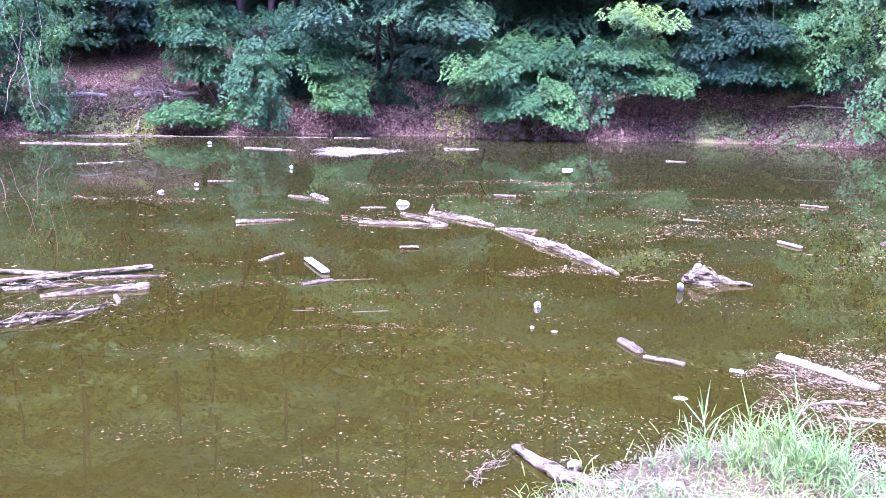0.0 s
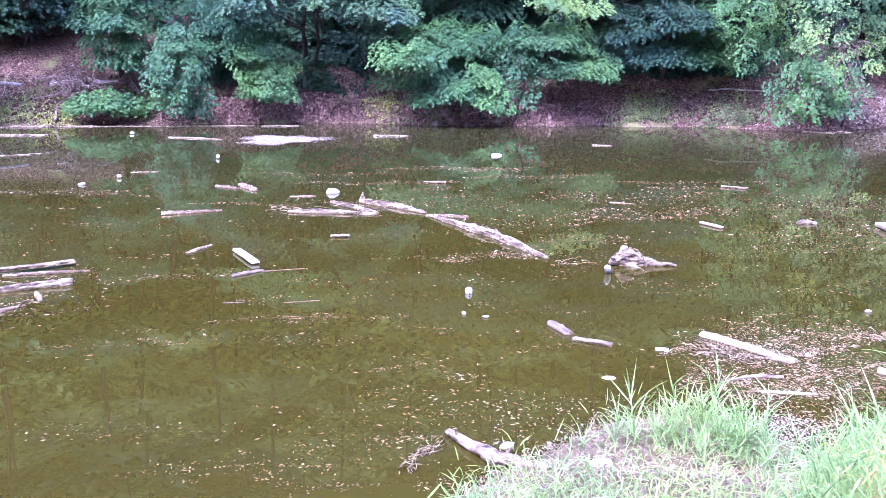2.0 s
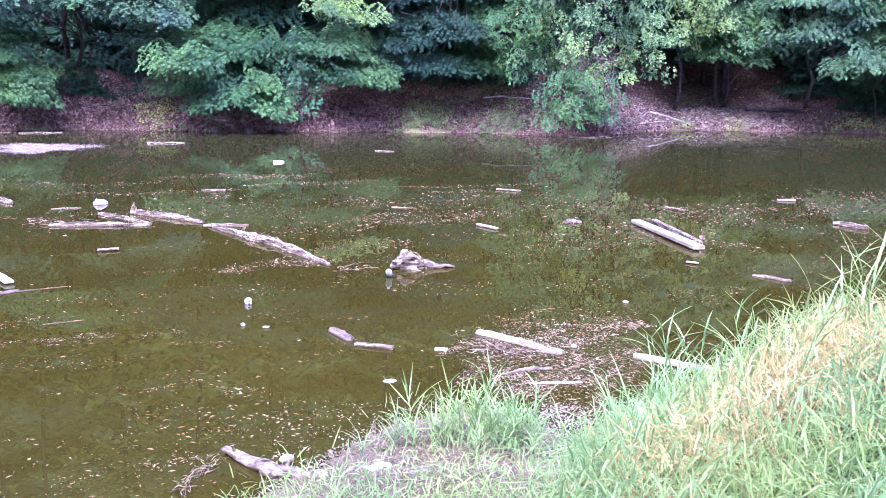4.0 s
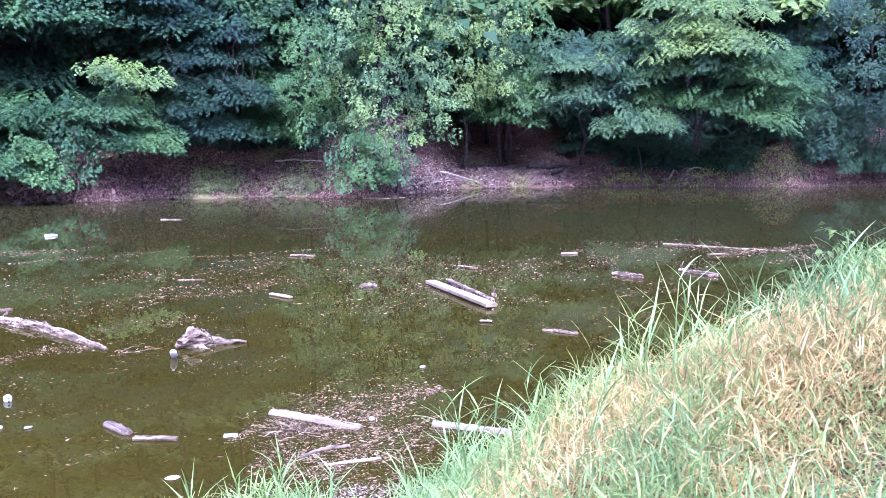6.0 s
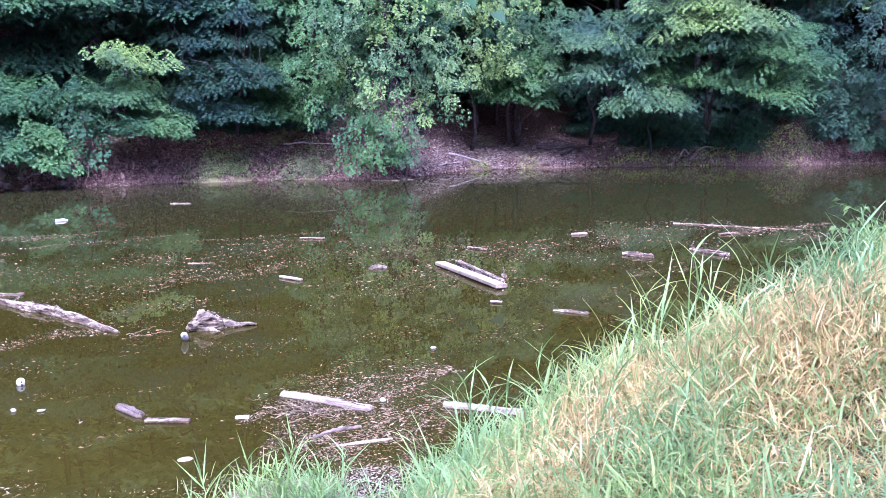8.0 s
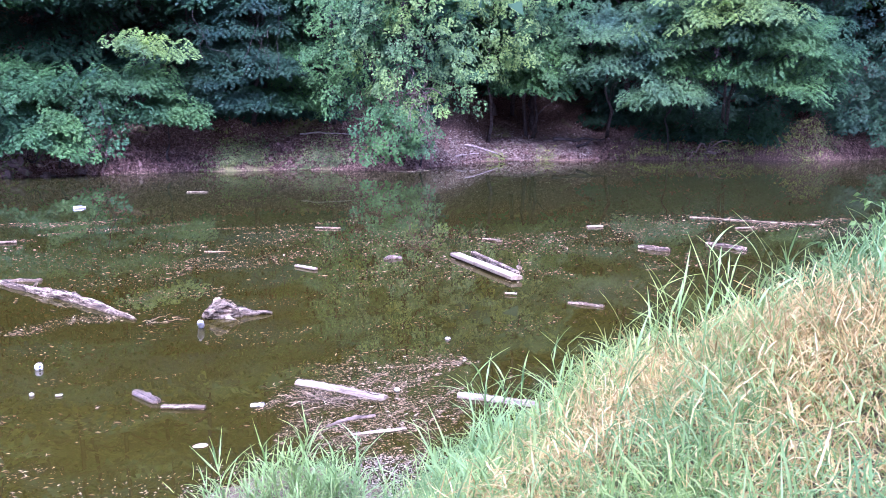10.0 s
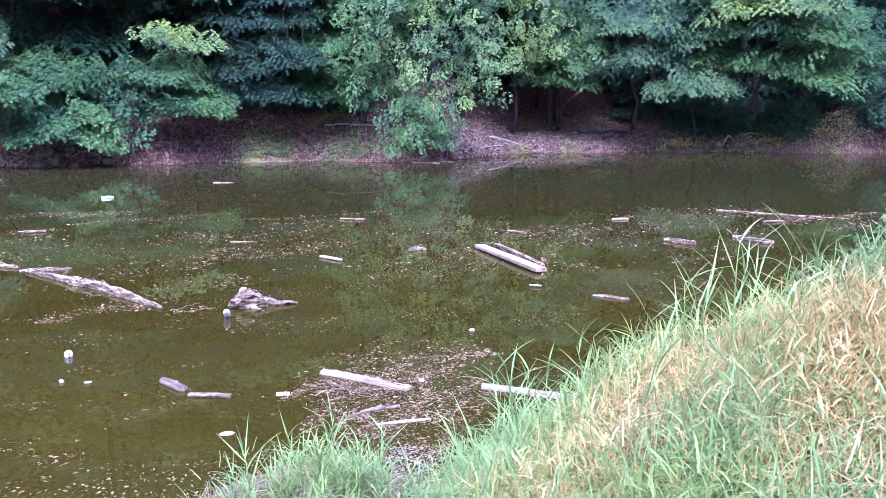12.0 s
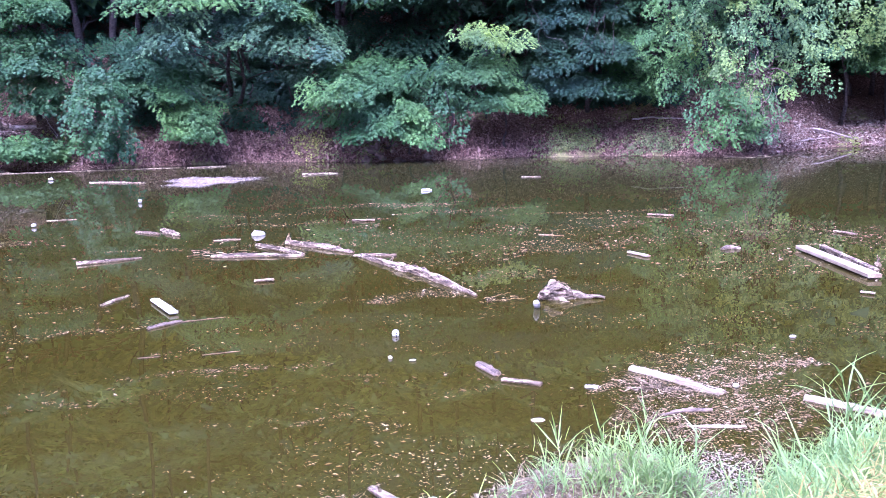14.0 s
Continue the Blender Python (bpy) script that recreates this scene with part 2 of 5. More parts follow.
def water_material():
    """Turbid olive lake water: the murk is a matt body, the mirror on it grows towards grazing sight."""
    m, n, l, p = node_material("turbid_lake_water")
    geo = n.new("ShaderNodeNewGeometry")
    pos = geo.outputs["Position"]
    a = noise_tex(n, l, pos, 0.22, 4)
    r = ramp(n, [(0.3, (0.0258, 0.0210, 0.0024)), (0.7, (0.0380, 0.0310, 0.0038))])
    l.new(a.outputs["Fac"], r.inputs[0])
    # murk turns greener with distance from the origin, its edge warped by noise
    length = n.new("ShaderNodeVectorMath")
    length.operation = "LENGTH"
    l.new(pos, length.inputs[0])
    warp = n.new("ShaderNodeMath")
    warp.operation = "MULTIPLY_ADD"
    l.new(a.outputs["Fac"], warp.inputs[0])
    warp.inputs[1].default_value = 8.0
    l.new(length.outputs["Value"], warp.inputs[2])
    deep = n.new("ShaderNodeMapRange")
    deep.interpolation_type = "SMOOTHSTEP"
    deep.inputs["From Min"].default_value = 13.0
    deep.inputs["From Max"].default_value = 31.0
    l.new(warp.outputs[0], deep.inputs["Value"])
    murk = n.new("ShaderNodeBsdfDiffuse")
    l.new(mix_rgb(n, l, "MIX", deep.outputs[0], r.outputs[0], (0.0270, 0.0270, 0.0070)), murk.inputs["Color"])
    mp = n.new("ShaderNodeMapping")
    mp.inputs["Scale"].default_value = (0.55, 2.2, 1.0)
    l.new(pos, mp.inputs[0])
    w1 = noise_tex(n, l, mp.outputs[0], 1.0, 2, 0.4)
    w2 = noise_tex(n, l, mp.outputs[0], 7.0, 3, 0.5)
    add = n.new("ShaderNodeMath")
    add.operation = "MULTIPLY_ADD"
    l.new(w2.outputs["Fac"], add.inputs[0])
    add.inputs[1].default_value = 0.018
    l.new(w1.outputs["Fac"], add.inputs[2])
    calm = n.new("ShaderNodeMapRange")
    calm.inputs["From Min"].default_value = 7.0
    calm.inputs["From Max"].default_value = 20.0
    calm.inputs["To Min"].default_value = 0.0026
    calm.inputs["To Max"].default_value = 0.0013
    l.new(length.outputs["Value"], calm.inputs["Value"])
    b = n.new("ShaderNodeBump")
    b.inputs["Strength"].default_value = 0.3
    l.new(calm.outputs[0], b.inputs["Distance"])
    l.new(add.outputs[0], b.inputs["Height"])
    mirror = n.new("ShaderNodeBsdfGlossy")
    mirror.inputs["Roughness"].default_value = 0.0
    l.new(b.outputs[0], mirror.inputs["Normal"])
    fres = n.new("ShaderNodeFresnel")
    fres.inputs["IOR"].default_value = 1.333
    mixn = n.new("ShaderNodeMixShader")
    l.new(fres.outputs[0], mixn.inputs[0])
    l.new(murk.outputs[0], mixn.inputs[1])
    l.new(mirror.outputs[0], mixn.inputs[2])
    l.new(mixn.outputs[0], n["Material Output"].inputs["Surface"])
    return m


ROCK = rock_material()
SOIL = ground_material()
WATER = water_material()


# ---- mesh helpers ----
def mesh_from(name, verts, faces, mat, smooth=False):
    me = bpy.data.meshes.new(name)
    me.from_pydata([tuple(v) for v in verts], [], [tuple(f) for f in faces])
    me.materials.append(mat)
    if smooth:
        me.polygons.foreach_set("use_smooth", [True] * len(me.polygons))
    me.update()
    return me


def tri_mesh(name, verts, tris, mat):
    """A mesh from arrays of corners and triangles."""
    me = bpy.data.meshes.new(name)
    nt = len(tris)
    me.vertices.add(len(verts))
    me.vertices.foreach_set("co", np.asarray(verts, np.float32).ravel())
    me.loops.add(nt * 3)
    me.loops.foreach_set("vertex_index", np.asarray(tris, np.int32).ravel())
    me.polygons.add(nt)
    me.polygons.foreach_set("loop_start", np.arange(0, nt * 3, 3, dtype=np.int32))
    me.polygons.foreach_set("loop_total", np.full(nt, 3, np.int32))
    me.update(calc_edges=True)
    me.materials.append(mat)
    return me


def child(name, me, parent, label=""):
    ob = new(name, me)
    ob.parent = parent
    return tagged(ob, label)


def tube(points, radii, sides=8, rough=0.12, seed=0, flat=1.0, freq=3.0):
    """A tapered, uneven limb along points, closed at both ends."""
    pts = [Vector(p) for p in points]
    verts, faces = [], []
    for i, p in enumerate(pts):
        way = (pts[min(i + 1, len(pts) - 1)] - pts[max(i - 1, 0)]).normalized()
        side = way.cross(Vector((0, 0, 1)))
        side = side.normalized() if side.length > 0.05 else Vector((0, 1, 0))
        up = side.cross(way)
        for k in range(sides):
            a = 2 * math.pi * k / sides
            q = Vector((math.cos(a) * freq, math.sin(a) * freq, seed * 7.3 + i * 0.55))
            r = radii[i] * (1 + rough * (1.7 * noise.noise(q) + 1.1 * noise.noise(q * 2.7)))
            verts.append(p + side * (math.cos(a) * r) + up * (math.sin(a) * r * flat))
    for i in range(len(pts) - 1):
        for k in range(sides):
            a, b = i * sides + k, i * sides + (k + 1) % sides
            faces.append((a, b, b + sides, a + sides))
    faces.append(tuple(range(sides - 1, -1, -1)))
    faces.append(tuple(range((len(pts) - 1) * sides, len(pts) * sides)))
    return verts, faces


def bend(p0, p1, n, sag=0.0, wob=0.0, seed=0):
    """n + 1 points from p0 to p1 with a sag and a random wobble."""
    p0, p1 = Vector(p0), Vector(p1)
    out = []
    for i in range(n + 1):
        t = i / n
        w = Vector((noise.noise((t * 3, seed, 0.3)), noise.noise((t * 3, seed, 5.1)), noise.noise((t * 3, seed, 9.7))))
        e = min(1.0, 4 * t * (1 - t) + 0.15)
        out.append(p0.lerp(p1, t) + w * wob * e + Vector((0, 0, sag * 4 * t * (1 - t))))
    return out


def polar(az, r, z=0.0):
    return Vector((math.sin(radians(az)) * r, math.cos(radians(az)) * r, z))


# ---- lie of the land, round the standpoint: azimuth clockwise from +y in degrees, distance in metres ----
FAR_AZ = [-180, -120, -75, -45, -27, -19, -14, -7, -1, 3.5, 10, 15, 19, 24.6, 27, 29, 30.5, 33.5, 41, 48, 54, 57, 64, 80, 120, 180]
FAR_R = [90, 70, 46, 39, 36.4, 36.8, 35.8, 35.8, 35.7, 34.2, 34.4, 35.0, 35.5, 35.4, 34.8, 34.7, 37.2, 41.6, 43.8, 45.8, 47.2, 49.5, 53, 60, 75, 90]
NEAR_AZ = [-180, -140, -90, -66, -35, -10, 0, 5, 8, 11.5, 14.5, 17, 20, 24, 29, 33, 38, 46, 55, 66, 80, 100, 140, 180]
NEAR_R = [95, 45, 10, 6.0, 3.6, 3.3, 3.45, 4.02, 4.3, 4.62, 5.05, 5.4, 5.6, 5.6, 5.2, 5.35, 5.8, 6.2, 7.0, 9.0, 11.5, 15, 45, 95]
RISE_AZ = [-180, -60, 8, 18, 28, 38, 46, 56, 66, 100, 180]
RISE = [0.8, 0.8, 0.62, 0.30, 0.32, 0.64, 1.00, 1.24, 1.6, 1.4, 0.8]
GENTLE_AZ = [-180, 28, 30, 41, 46, 52, 180]
# the wet channel round the clump on the spit
CHANNEL = [(2.80, 5.35), (2.62, 4.82), (2.45, 4.41), (2.09, 4.06), (1.80, 4.02), (1.44, 4.22)]


def wrap(az):
    return (np.asarray(az) + 180) % 360 - 180


def wobble(x, y):
    return 0.5 * np.sin(x * 1.7 + 1.3 * np.sin(y * 1.1)) + 0.5 * np.sin(y * 2.3 + 1.7 * np.sin(x * 0.9 + 2))


def channel(x, y):
    """How deep in the wet channel a place lies, from 0 to 1."""
    best = np.full(np.shape(x), 9.0)
    for (ax, ay), (bx, by) in zip(CHANNEL, CHANNEL[1:]):
        t = np.clip(((x - ax) * (bx - ax) + (y - ay) * (by - ay)) / ((bx - ax) ** 2 + (by - ay) ** 2), 0, 1)
        best = np.minimum(best, np.hypot(x - ax - t * (bx - ax), y - ay - t * (by - ay)))
    return np.exp(-(best / 0.17) ** 2)


def height(az, r):
    """Ground height; water stands at zero."""
    az, r = wrap(az), np.asarray(r, float)
    x, y = np.sin(np.radians(az)) * r, np.cos(np.radians(az)) * r
    far = np.interp(az, FAR_AZ, FAR_R) + 0.25 * wobble(x * 0.9, y * 0.9)
    near = np.interp(az, NEAR_AZ, NEAR_R) + 0.10 * wobble(x * 2.1, y * 2.1)
    gentle = np.interp(az, GENTLE_AZ, [0, 0, 1, 1, 0.3, 0, 0])
    d = r - far
    dp = np.maximum(d, 0)
    knoll = np.exp(-((az - 53.4) / 1.5) ** 2)
    lip = (0.36 + 1.3 * knoll) * (1 - np.exp(-dp / 0.6)) * (1 - 0.85 * gentle)
    hill = lip + dp * (0.60 - 0.33 * gentle - 0.35 * knoll) + np.maximum(dp - 5, 0) * 0.30 + 0.12 * wobble(x, y) * np.minimum(dp, 1)
    hill = np.where(dp > 55, lip + 5 * 0.42 + 50 * 0.84, np.minimum(hill, lip + 5 * 0.42 + 50 * 0.84))
    e = near - r
    ep = np.maximum(e, 0)
    k = np.clip((r - 0.8) / 3.9, 0, 1)
    soft = np.interp(az, [20, 40, 110, 160], [1.9, 1.15, 1.15, 1.9])
    top = 0.78 + (np.interp(az, RISE_AZ, RISE) - 0.78) * k
    bank = top * (1 - np.exp(-(ep / soft) ** 1.7)) + 0.035 * np.minimum(ep, 1) + 0.03 * wobble(x * 3, y * 3) * np.minimum(ep, 1)
    # unseen slope added behind the camera, like its trees, against low sky light
    bank = bank + np.maximum(r - 14, 0) * 0.75 * np.clip((np.abs(az - 10) - 100) / 20, 0, 1) * (r < 60) + 34 * (r >= 60) * np.clip((np.abs(az - 10) - 100) / 20, 0, 1)
    wet = channel(x, y)
    bank = bank * (1 - wet) + wet * (0.008 + 0.02 * wobble(x * 9, y * 9))
    bed = -np.minimum(np.minimum(np.maximum(-d, 0) * 0.35, np.maximum(-e, 0) * 0.35), 2.0) - 0.02
    return np.where(d > 0, hill, np.where(e > 0, bank, bed))


def ground_at(az, r):
    return float(height(np.array([az]), np.array([r]))[0])


def build_ground():
    fine = np.arange(-40, 76, 0.58)
    azs = np.concatenate([fine, np.arange(76, 320, 3.0)])
    rs = np.concatenate([[0.05], np.arange(0.3, 7.5, 0.12), np.geomspace(7.6, 32.5, 22), np.arange(32.8, 52, 0.27), np.geomspace(52.5, 600, 40)])
    A, Rr = np.meshgrid(azs, rs)
    Z = height(A, Rr)
    X, Y = np.sin(np.radians(A)) * Rr, np.cos(np.radians(A)) * Rr
    verts = np.stack([X, Y, Z], -1).reshape(-1, 3)
    na, nr = len(azs), len(rs)
    i, j = np.meshgrid(np.arange(nr - 1), np.arange(na), indexing="ij")
    a, b = i * na + j, i * na + (j + 1) % na
    c, d = b + na, a + na
    tris = np.concatenate([np.stack([a, d, b], -1).reshape(-1, 3), np.stack([b, d, c], -1).reshape(-1, 3)])
    me = tri_mesh("ground", verts, tris, SOIL)
    me.polygons.foreach_set("use_smooth", [True] * len(me.polygons))
    return tagged(new("ground", me), "leaf-littered reddish soil banks and wooded hillside", "ground", kind="structure")


build_ground()
n_ring = 96
wv = [(0, 0, 0)] + [(math.sin(2 * math.pi * k / n_ring) * 130, math.cos(2 * math.pi * k / n_ring) * 130, 0) for k in range(n_ring)]
wf = [(0, 1 + (k + 1) % n_ring, 1 + k) for k in range(n_ring)]
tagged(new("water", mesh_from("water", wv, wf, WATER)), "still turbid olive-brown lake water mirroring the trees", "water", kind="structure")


# ---- foliage ----
def leaf_arrays(pos, way, nrm, size, width=0.55, fold=0.18):
    """Pointed leaves: folded, of two triangles each, or flat ones of a single triangle where fold is None."""
    way = way / np.linalg.norm(way, axis=1, keepdims=True)
    side = np.cross(way, nrm)
    side /= np.linalg.norm(side, axis=1, keepdims=True) + 1e-9
    up = np.cross(side, way)
    s = size[:, None]
    if fold is None:
        v = np.stack([pos - side * s * width * 0.55, pos + side * s * width * 0.55, pos + way * s], 1).reshape(-1, 3)
        return v, np.arange(len(pos) * 3).reshape(-1, 3)
    base = pos
    mid = pos + way * s * 0.45
    tip = pos + way * s
    left = mid + side * s * width * 0.5 + up * s * fold
    right = mid - side * s * width * 0.5 + up * s * fold
    v = np.stack([base, right, tip, left], 1).reshape(-1, 3)
    k = np.arange(len(pos))[:, None] * 4
    t = np.concatenate([k + [[0, 1, 2]], k + [[0, 2, 3]]], 1).reshape(-1, 3)
    return v, t


def sprays(rng, centres, outs, spread, leaves, size, droop=0.4, thick=0.10, steep=(0.15, 1.1), width=0.6):
    """Layered leafy sprays: leaves sit on fingers that fan out from each centre and droop at their ends."""
    n = len(centres)
    c = np.repeat(centres, leaves, 0)
    o = np.repeat(outs, leaves, 0)
    sp = np.repeat(spread, leaves)
    l = np.stack([o[:, 1], -o[:, 0], np.zeros(len(o))], 1)
    fingers = 9
    base_turn = np.repeat(rng.uniform(0, 6.28, n), leaves)
    f = rng.integers(0, fingers, n * leaves)
    reach = np.repeat(rng.uniform(0.55, 1.0, (n, fingers)), leaves, 0)[np.arange(n * leaves), f]
    rho = np.sqrt(rng.uniform(0.02, 1, n * leaves)) * reach
    phi = base_turn + f * (6.283 / fingers) + rng.normal(0, 0.20, n * leaves)
    lx, oy = np.cos(phi) * rho, np.sin(phi) * rho
    dz = -droop * rho ** 2 + rng.normal(0, thick, n * leaves) + 0.10
    pos = c + l * (lx * sp)[:, None] + o * (oy * sp * 0.8)[:, None]
    pos[:, 2] += dz * sp
    rad = l * np.cos(phi)[:, None] + o * np.sin(phi)[:, None] * 0.8 + o * 0.45
    rad += rng.normal(0, 0.45, rad.shape)
    rad[:, 2] = 0
    rad /= np.linalg.norm(rad, axis=1, keepdims=True)
    dip = rng.uniform(steep[0], steep[1], n * leaves)
    way = rad * np.cos(dip)[:, None]
    way[:, 2] = -np.sin(dip)
    nrm = np.tile([0.0, 0.0, 1.0], (n * leaves, 1)) + rng.normal(0, 0.35, (n * leaves, 3)) + o * 0.4
    return leaf_arrays(pos, way, nrm, size * rng.uniform(0.65, 1.25, n * leaves), width)


def bough_places(rng, az, half, z0, z1, r_front, depth, count, drape, gap=0.8):
    """Tips of the boughs of a crown's lake-side face: stacked in uneven tiers, or strewn in clumps over a hanging curtain."""
    q = np.arange(count)
    u = 2 * ((q * 0.7549 + rng.uniform()) % 1) - 1
    v = (q * 0.5698 + rng.uniform()) % 1
    if drape:
        u = np.clip(u + 0.16 * np.sin(v * 9 + rng.uniform(0, 6)) + rng.normal(0, 0.10, count), -1.15, 1.15)
        v = np.clip(v + 0.05 * np.sin(u * 11) + rng.normal(0, 0.05, count), 0, 1)
        stand = depth * (0.7 + 0.7 * np.sin(u * 5.5 + rng.uniform(0, 6)) * np.sin(v * 8 + rng.uniform(0, 6))) + rng.uniform(0, 0.4, count)
        lift = 0
    else:
        tiers = max(1, int(round((z1 - z0) / gap)))
        k = np.minimum((v * tiers).astype(int), tiers - 1)
        u = np.clip(u + rng.normal(0, 0.10, count), -1.1, 1.1)
        shift = rng.uniform(-0.35, 0.35, tiers)[k]
        v = (k + 0.5 + shift * 0.7) / tiers
        lift = rng.normal(0, 0.10, tiers)[k] * u * half - 0.10 * half * (u - shift) ** 2 + rng.normal(0, 0.07, count)
        stand = (0.7 * rng.uniform(0, 1.0, tiers)[k] + 0.9 * k / tiers) * depth + rng.uniform(0, 1, count) ** 2 * depth * 0.8
    shape = np.sqrt(np.clip(1 - (2 * v - 0.85) ** 2 * 0.5, 0.15, 1))
    r = r_front + depth * (u ** 2 * 0.45 + (1 - shape)) + stand
    a = np.radians(az) + u * half * shape / r_front
    c = np.stack([np.sin(a) * r, np.cos(a) * r, z0 + (z1 - z0) * v + lift], 1)
    turn = a + rng.normal(0, 0.45, count) - u * 0.5
    o = np.stack([-np.sin(turn), -np.cos(turn), np.zeros(count)], 1)
    return c, o


def fronds(rng, tips, outs, long, half, slope, density, size, width=0.8, twigs=7, fold=0.10):
    """Flat leafy boughs that slope down and out to their tips: leaves lie shingled along paired side twigs, with fingered outlines."""
    n = len(tips)
    area = long * half
    total = int(area.sum() * density)
    k = rng.choice(n, total, p=area / area.sum())
    j = rng.integers(0, twigs, total)
    side = rng.integers(0, 2, total)
    reach = rng.uniform(0.6, 1.1, (n, twigs, 2))[k, j, side]
    sign = side * 2.0 - 1
    s0 = (j + 0.3) / twigs
    v = rng.uniform(0, 1, total) ** 0.75
    full = np.sin(np.clip(s0 * 0.86 + 0.24, 0, 1) * 3.1416) ** 0.7 * reach
    u = sign * v * full + rng.normal(0, 0.025, total)
    s = s0 + v * 0.30 * reach * (1 - 0.4 * s0) + rng.normal(0, 0.015, total)
    o, L, W, sl = outs[k], long[k], half[k], slope[k]
    l = np.stack([o[:, 1], -o[:, 0], np.zeros(total)], 1)
    cl = 1 / np.sqrt(1 + sl ** 2)
    e = s - 1.0
    dz = -sl * e - 0.22 * (s ** 2 - 1) - 0.30 * u ** 2 * W / L
    pos = tips[k] + o * (L * cl * e)[:, None] + l * (u * W)[:, None]
    pos[:, 2] += L * cl * dz + rng.normal(0, 0.022, total)
    ts = o - np.array([0, 0, 1.0]) * (sl + 0.44 * s)[:, None]
    tu = l - np.array([0, 0, 1.0]) * (0.6 * u)[:, None]
    nrm = np.cross(tu, ts)
    nrm *= np.sign(nrm[:, 2:3])
    nrm /= np.linalg.norm(nrm, axis=1, keepdims=True)
    way = ts / np.linalg.norm(ts, axis=1, keepdims=True) * 0.75 + tu * (sign * 0.7)[:, None] + rng.normal(0, 0.24, (total, 3))
    nrm = nrm + rng.normal(0, 0.18, (total, 3))
    return leaf_arrays(pos, way, nrm, size * rng.uniform(0.6, 1.25, total), width, fold)


def plant(seed, name, label, category, az, half, z0, z1, r_front, leaf, count, size=0.12, spread=0.8, depth=1.6,
          back=2.2, limbs=6, density=300, slope=(0.22, 0.62), group="", width=0.8, trunk_r=0.11, drape=False, fold=0.10):
    """A tree or shrub on the far bank: trunk, limbs that reach out over the water, and a crown of leafy boughs."""
    rng = np.random.default_rng(seed)
    c, o = bough_places(rng, az, half, z0, z1, r_front, depth, count, drape, 0.95 * spread + 0.15)
    shore = float(np.interp(az, FAR_AZ, FAR_R))
    rb = max(shore + (1.8 if z0 > 2.4 else 0.5), r_front + back)
    foot = polar(az, rb, ground_at(az, rb) - 0.15)
    thing = tagged(new(name), label, category, group)
    thing.location = foot
    f = np.array(foot)
    long = rng.uniform(0.65, 1.3, count) * spread * (0.95 if drape else 2.1)
    wide = rng.uniform(0.65, 1.2, count) * spread * (0.55 if drape else 0.85)
    v, t = fronds(rng, c - f, o, long, wide, rng.uniform(slope[0], slope[1], count) + (0.8 if drape else 0.0), density, size, width, fold=fold)
    child("crown", tri_mesh("crown", v, t, leaf), thing)
    top = Vector((0.3 * rng.normal(), 0.3 * rng.normal(), max(z1 - foot.z, 1.0) * 0.95)) + polar(az, -0.4 * back)
    spine = bend((0, 0, 0), top, 8, 0, 0.5, seed)
    n = len(spine)
    trunk = child("trunk", mesh_from("trunk", *tube(spine, [trunk_r * (1.25 - i / n) + 0.015 for i in range(n)], 8, 0.15, seed), BARK, True), thing)
    for k in range(limbs):
        q = int(k * count / limbs)
        end = Vector(c[q] - o[q] * long[q] * 0.4) - foot + Vector((0, 0, 0.15))
        h = min(max((end.z - 0.5) / max(top.z, 0.5), 0.08), 0.9)
        start = spine[int(h * (n - 1))]
        arm = bend(start, end, 6, 0.25, 0.3, seed + k)
        child("limb", mesh_from("limb", *tube(arm, [trunk_r * 0.42 * (1 - i / 7.5) for i in range(7)], 5, 0.15, k), BARK, True), trunk)
    return thing


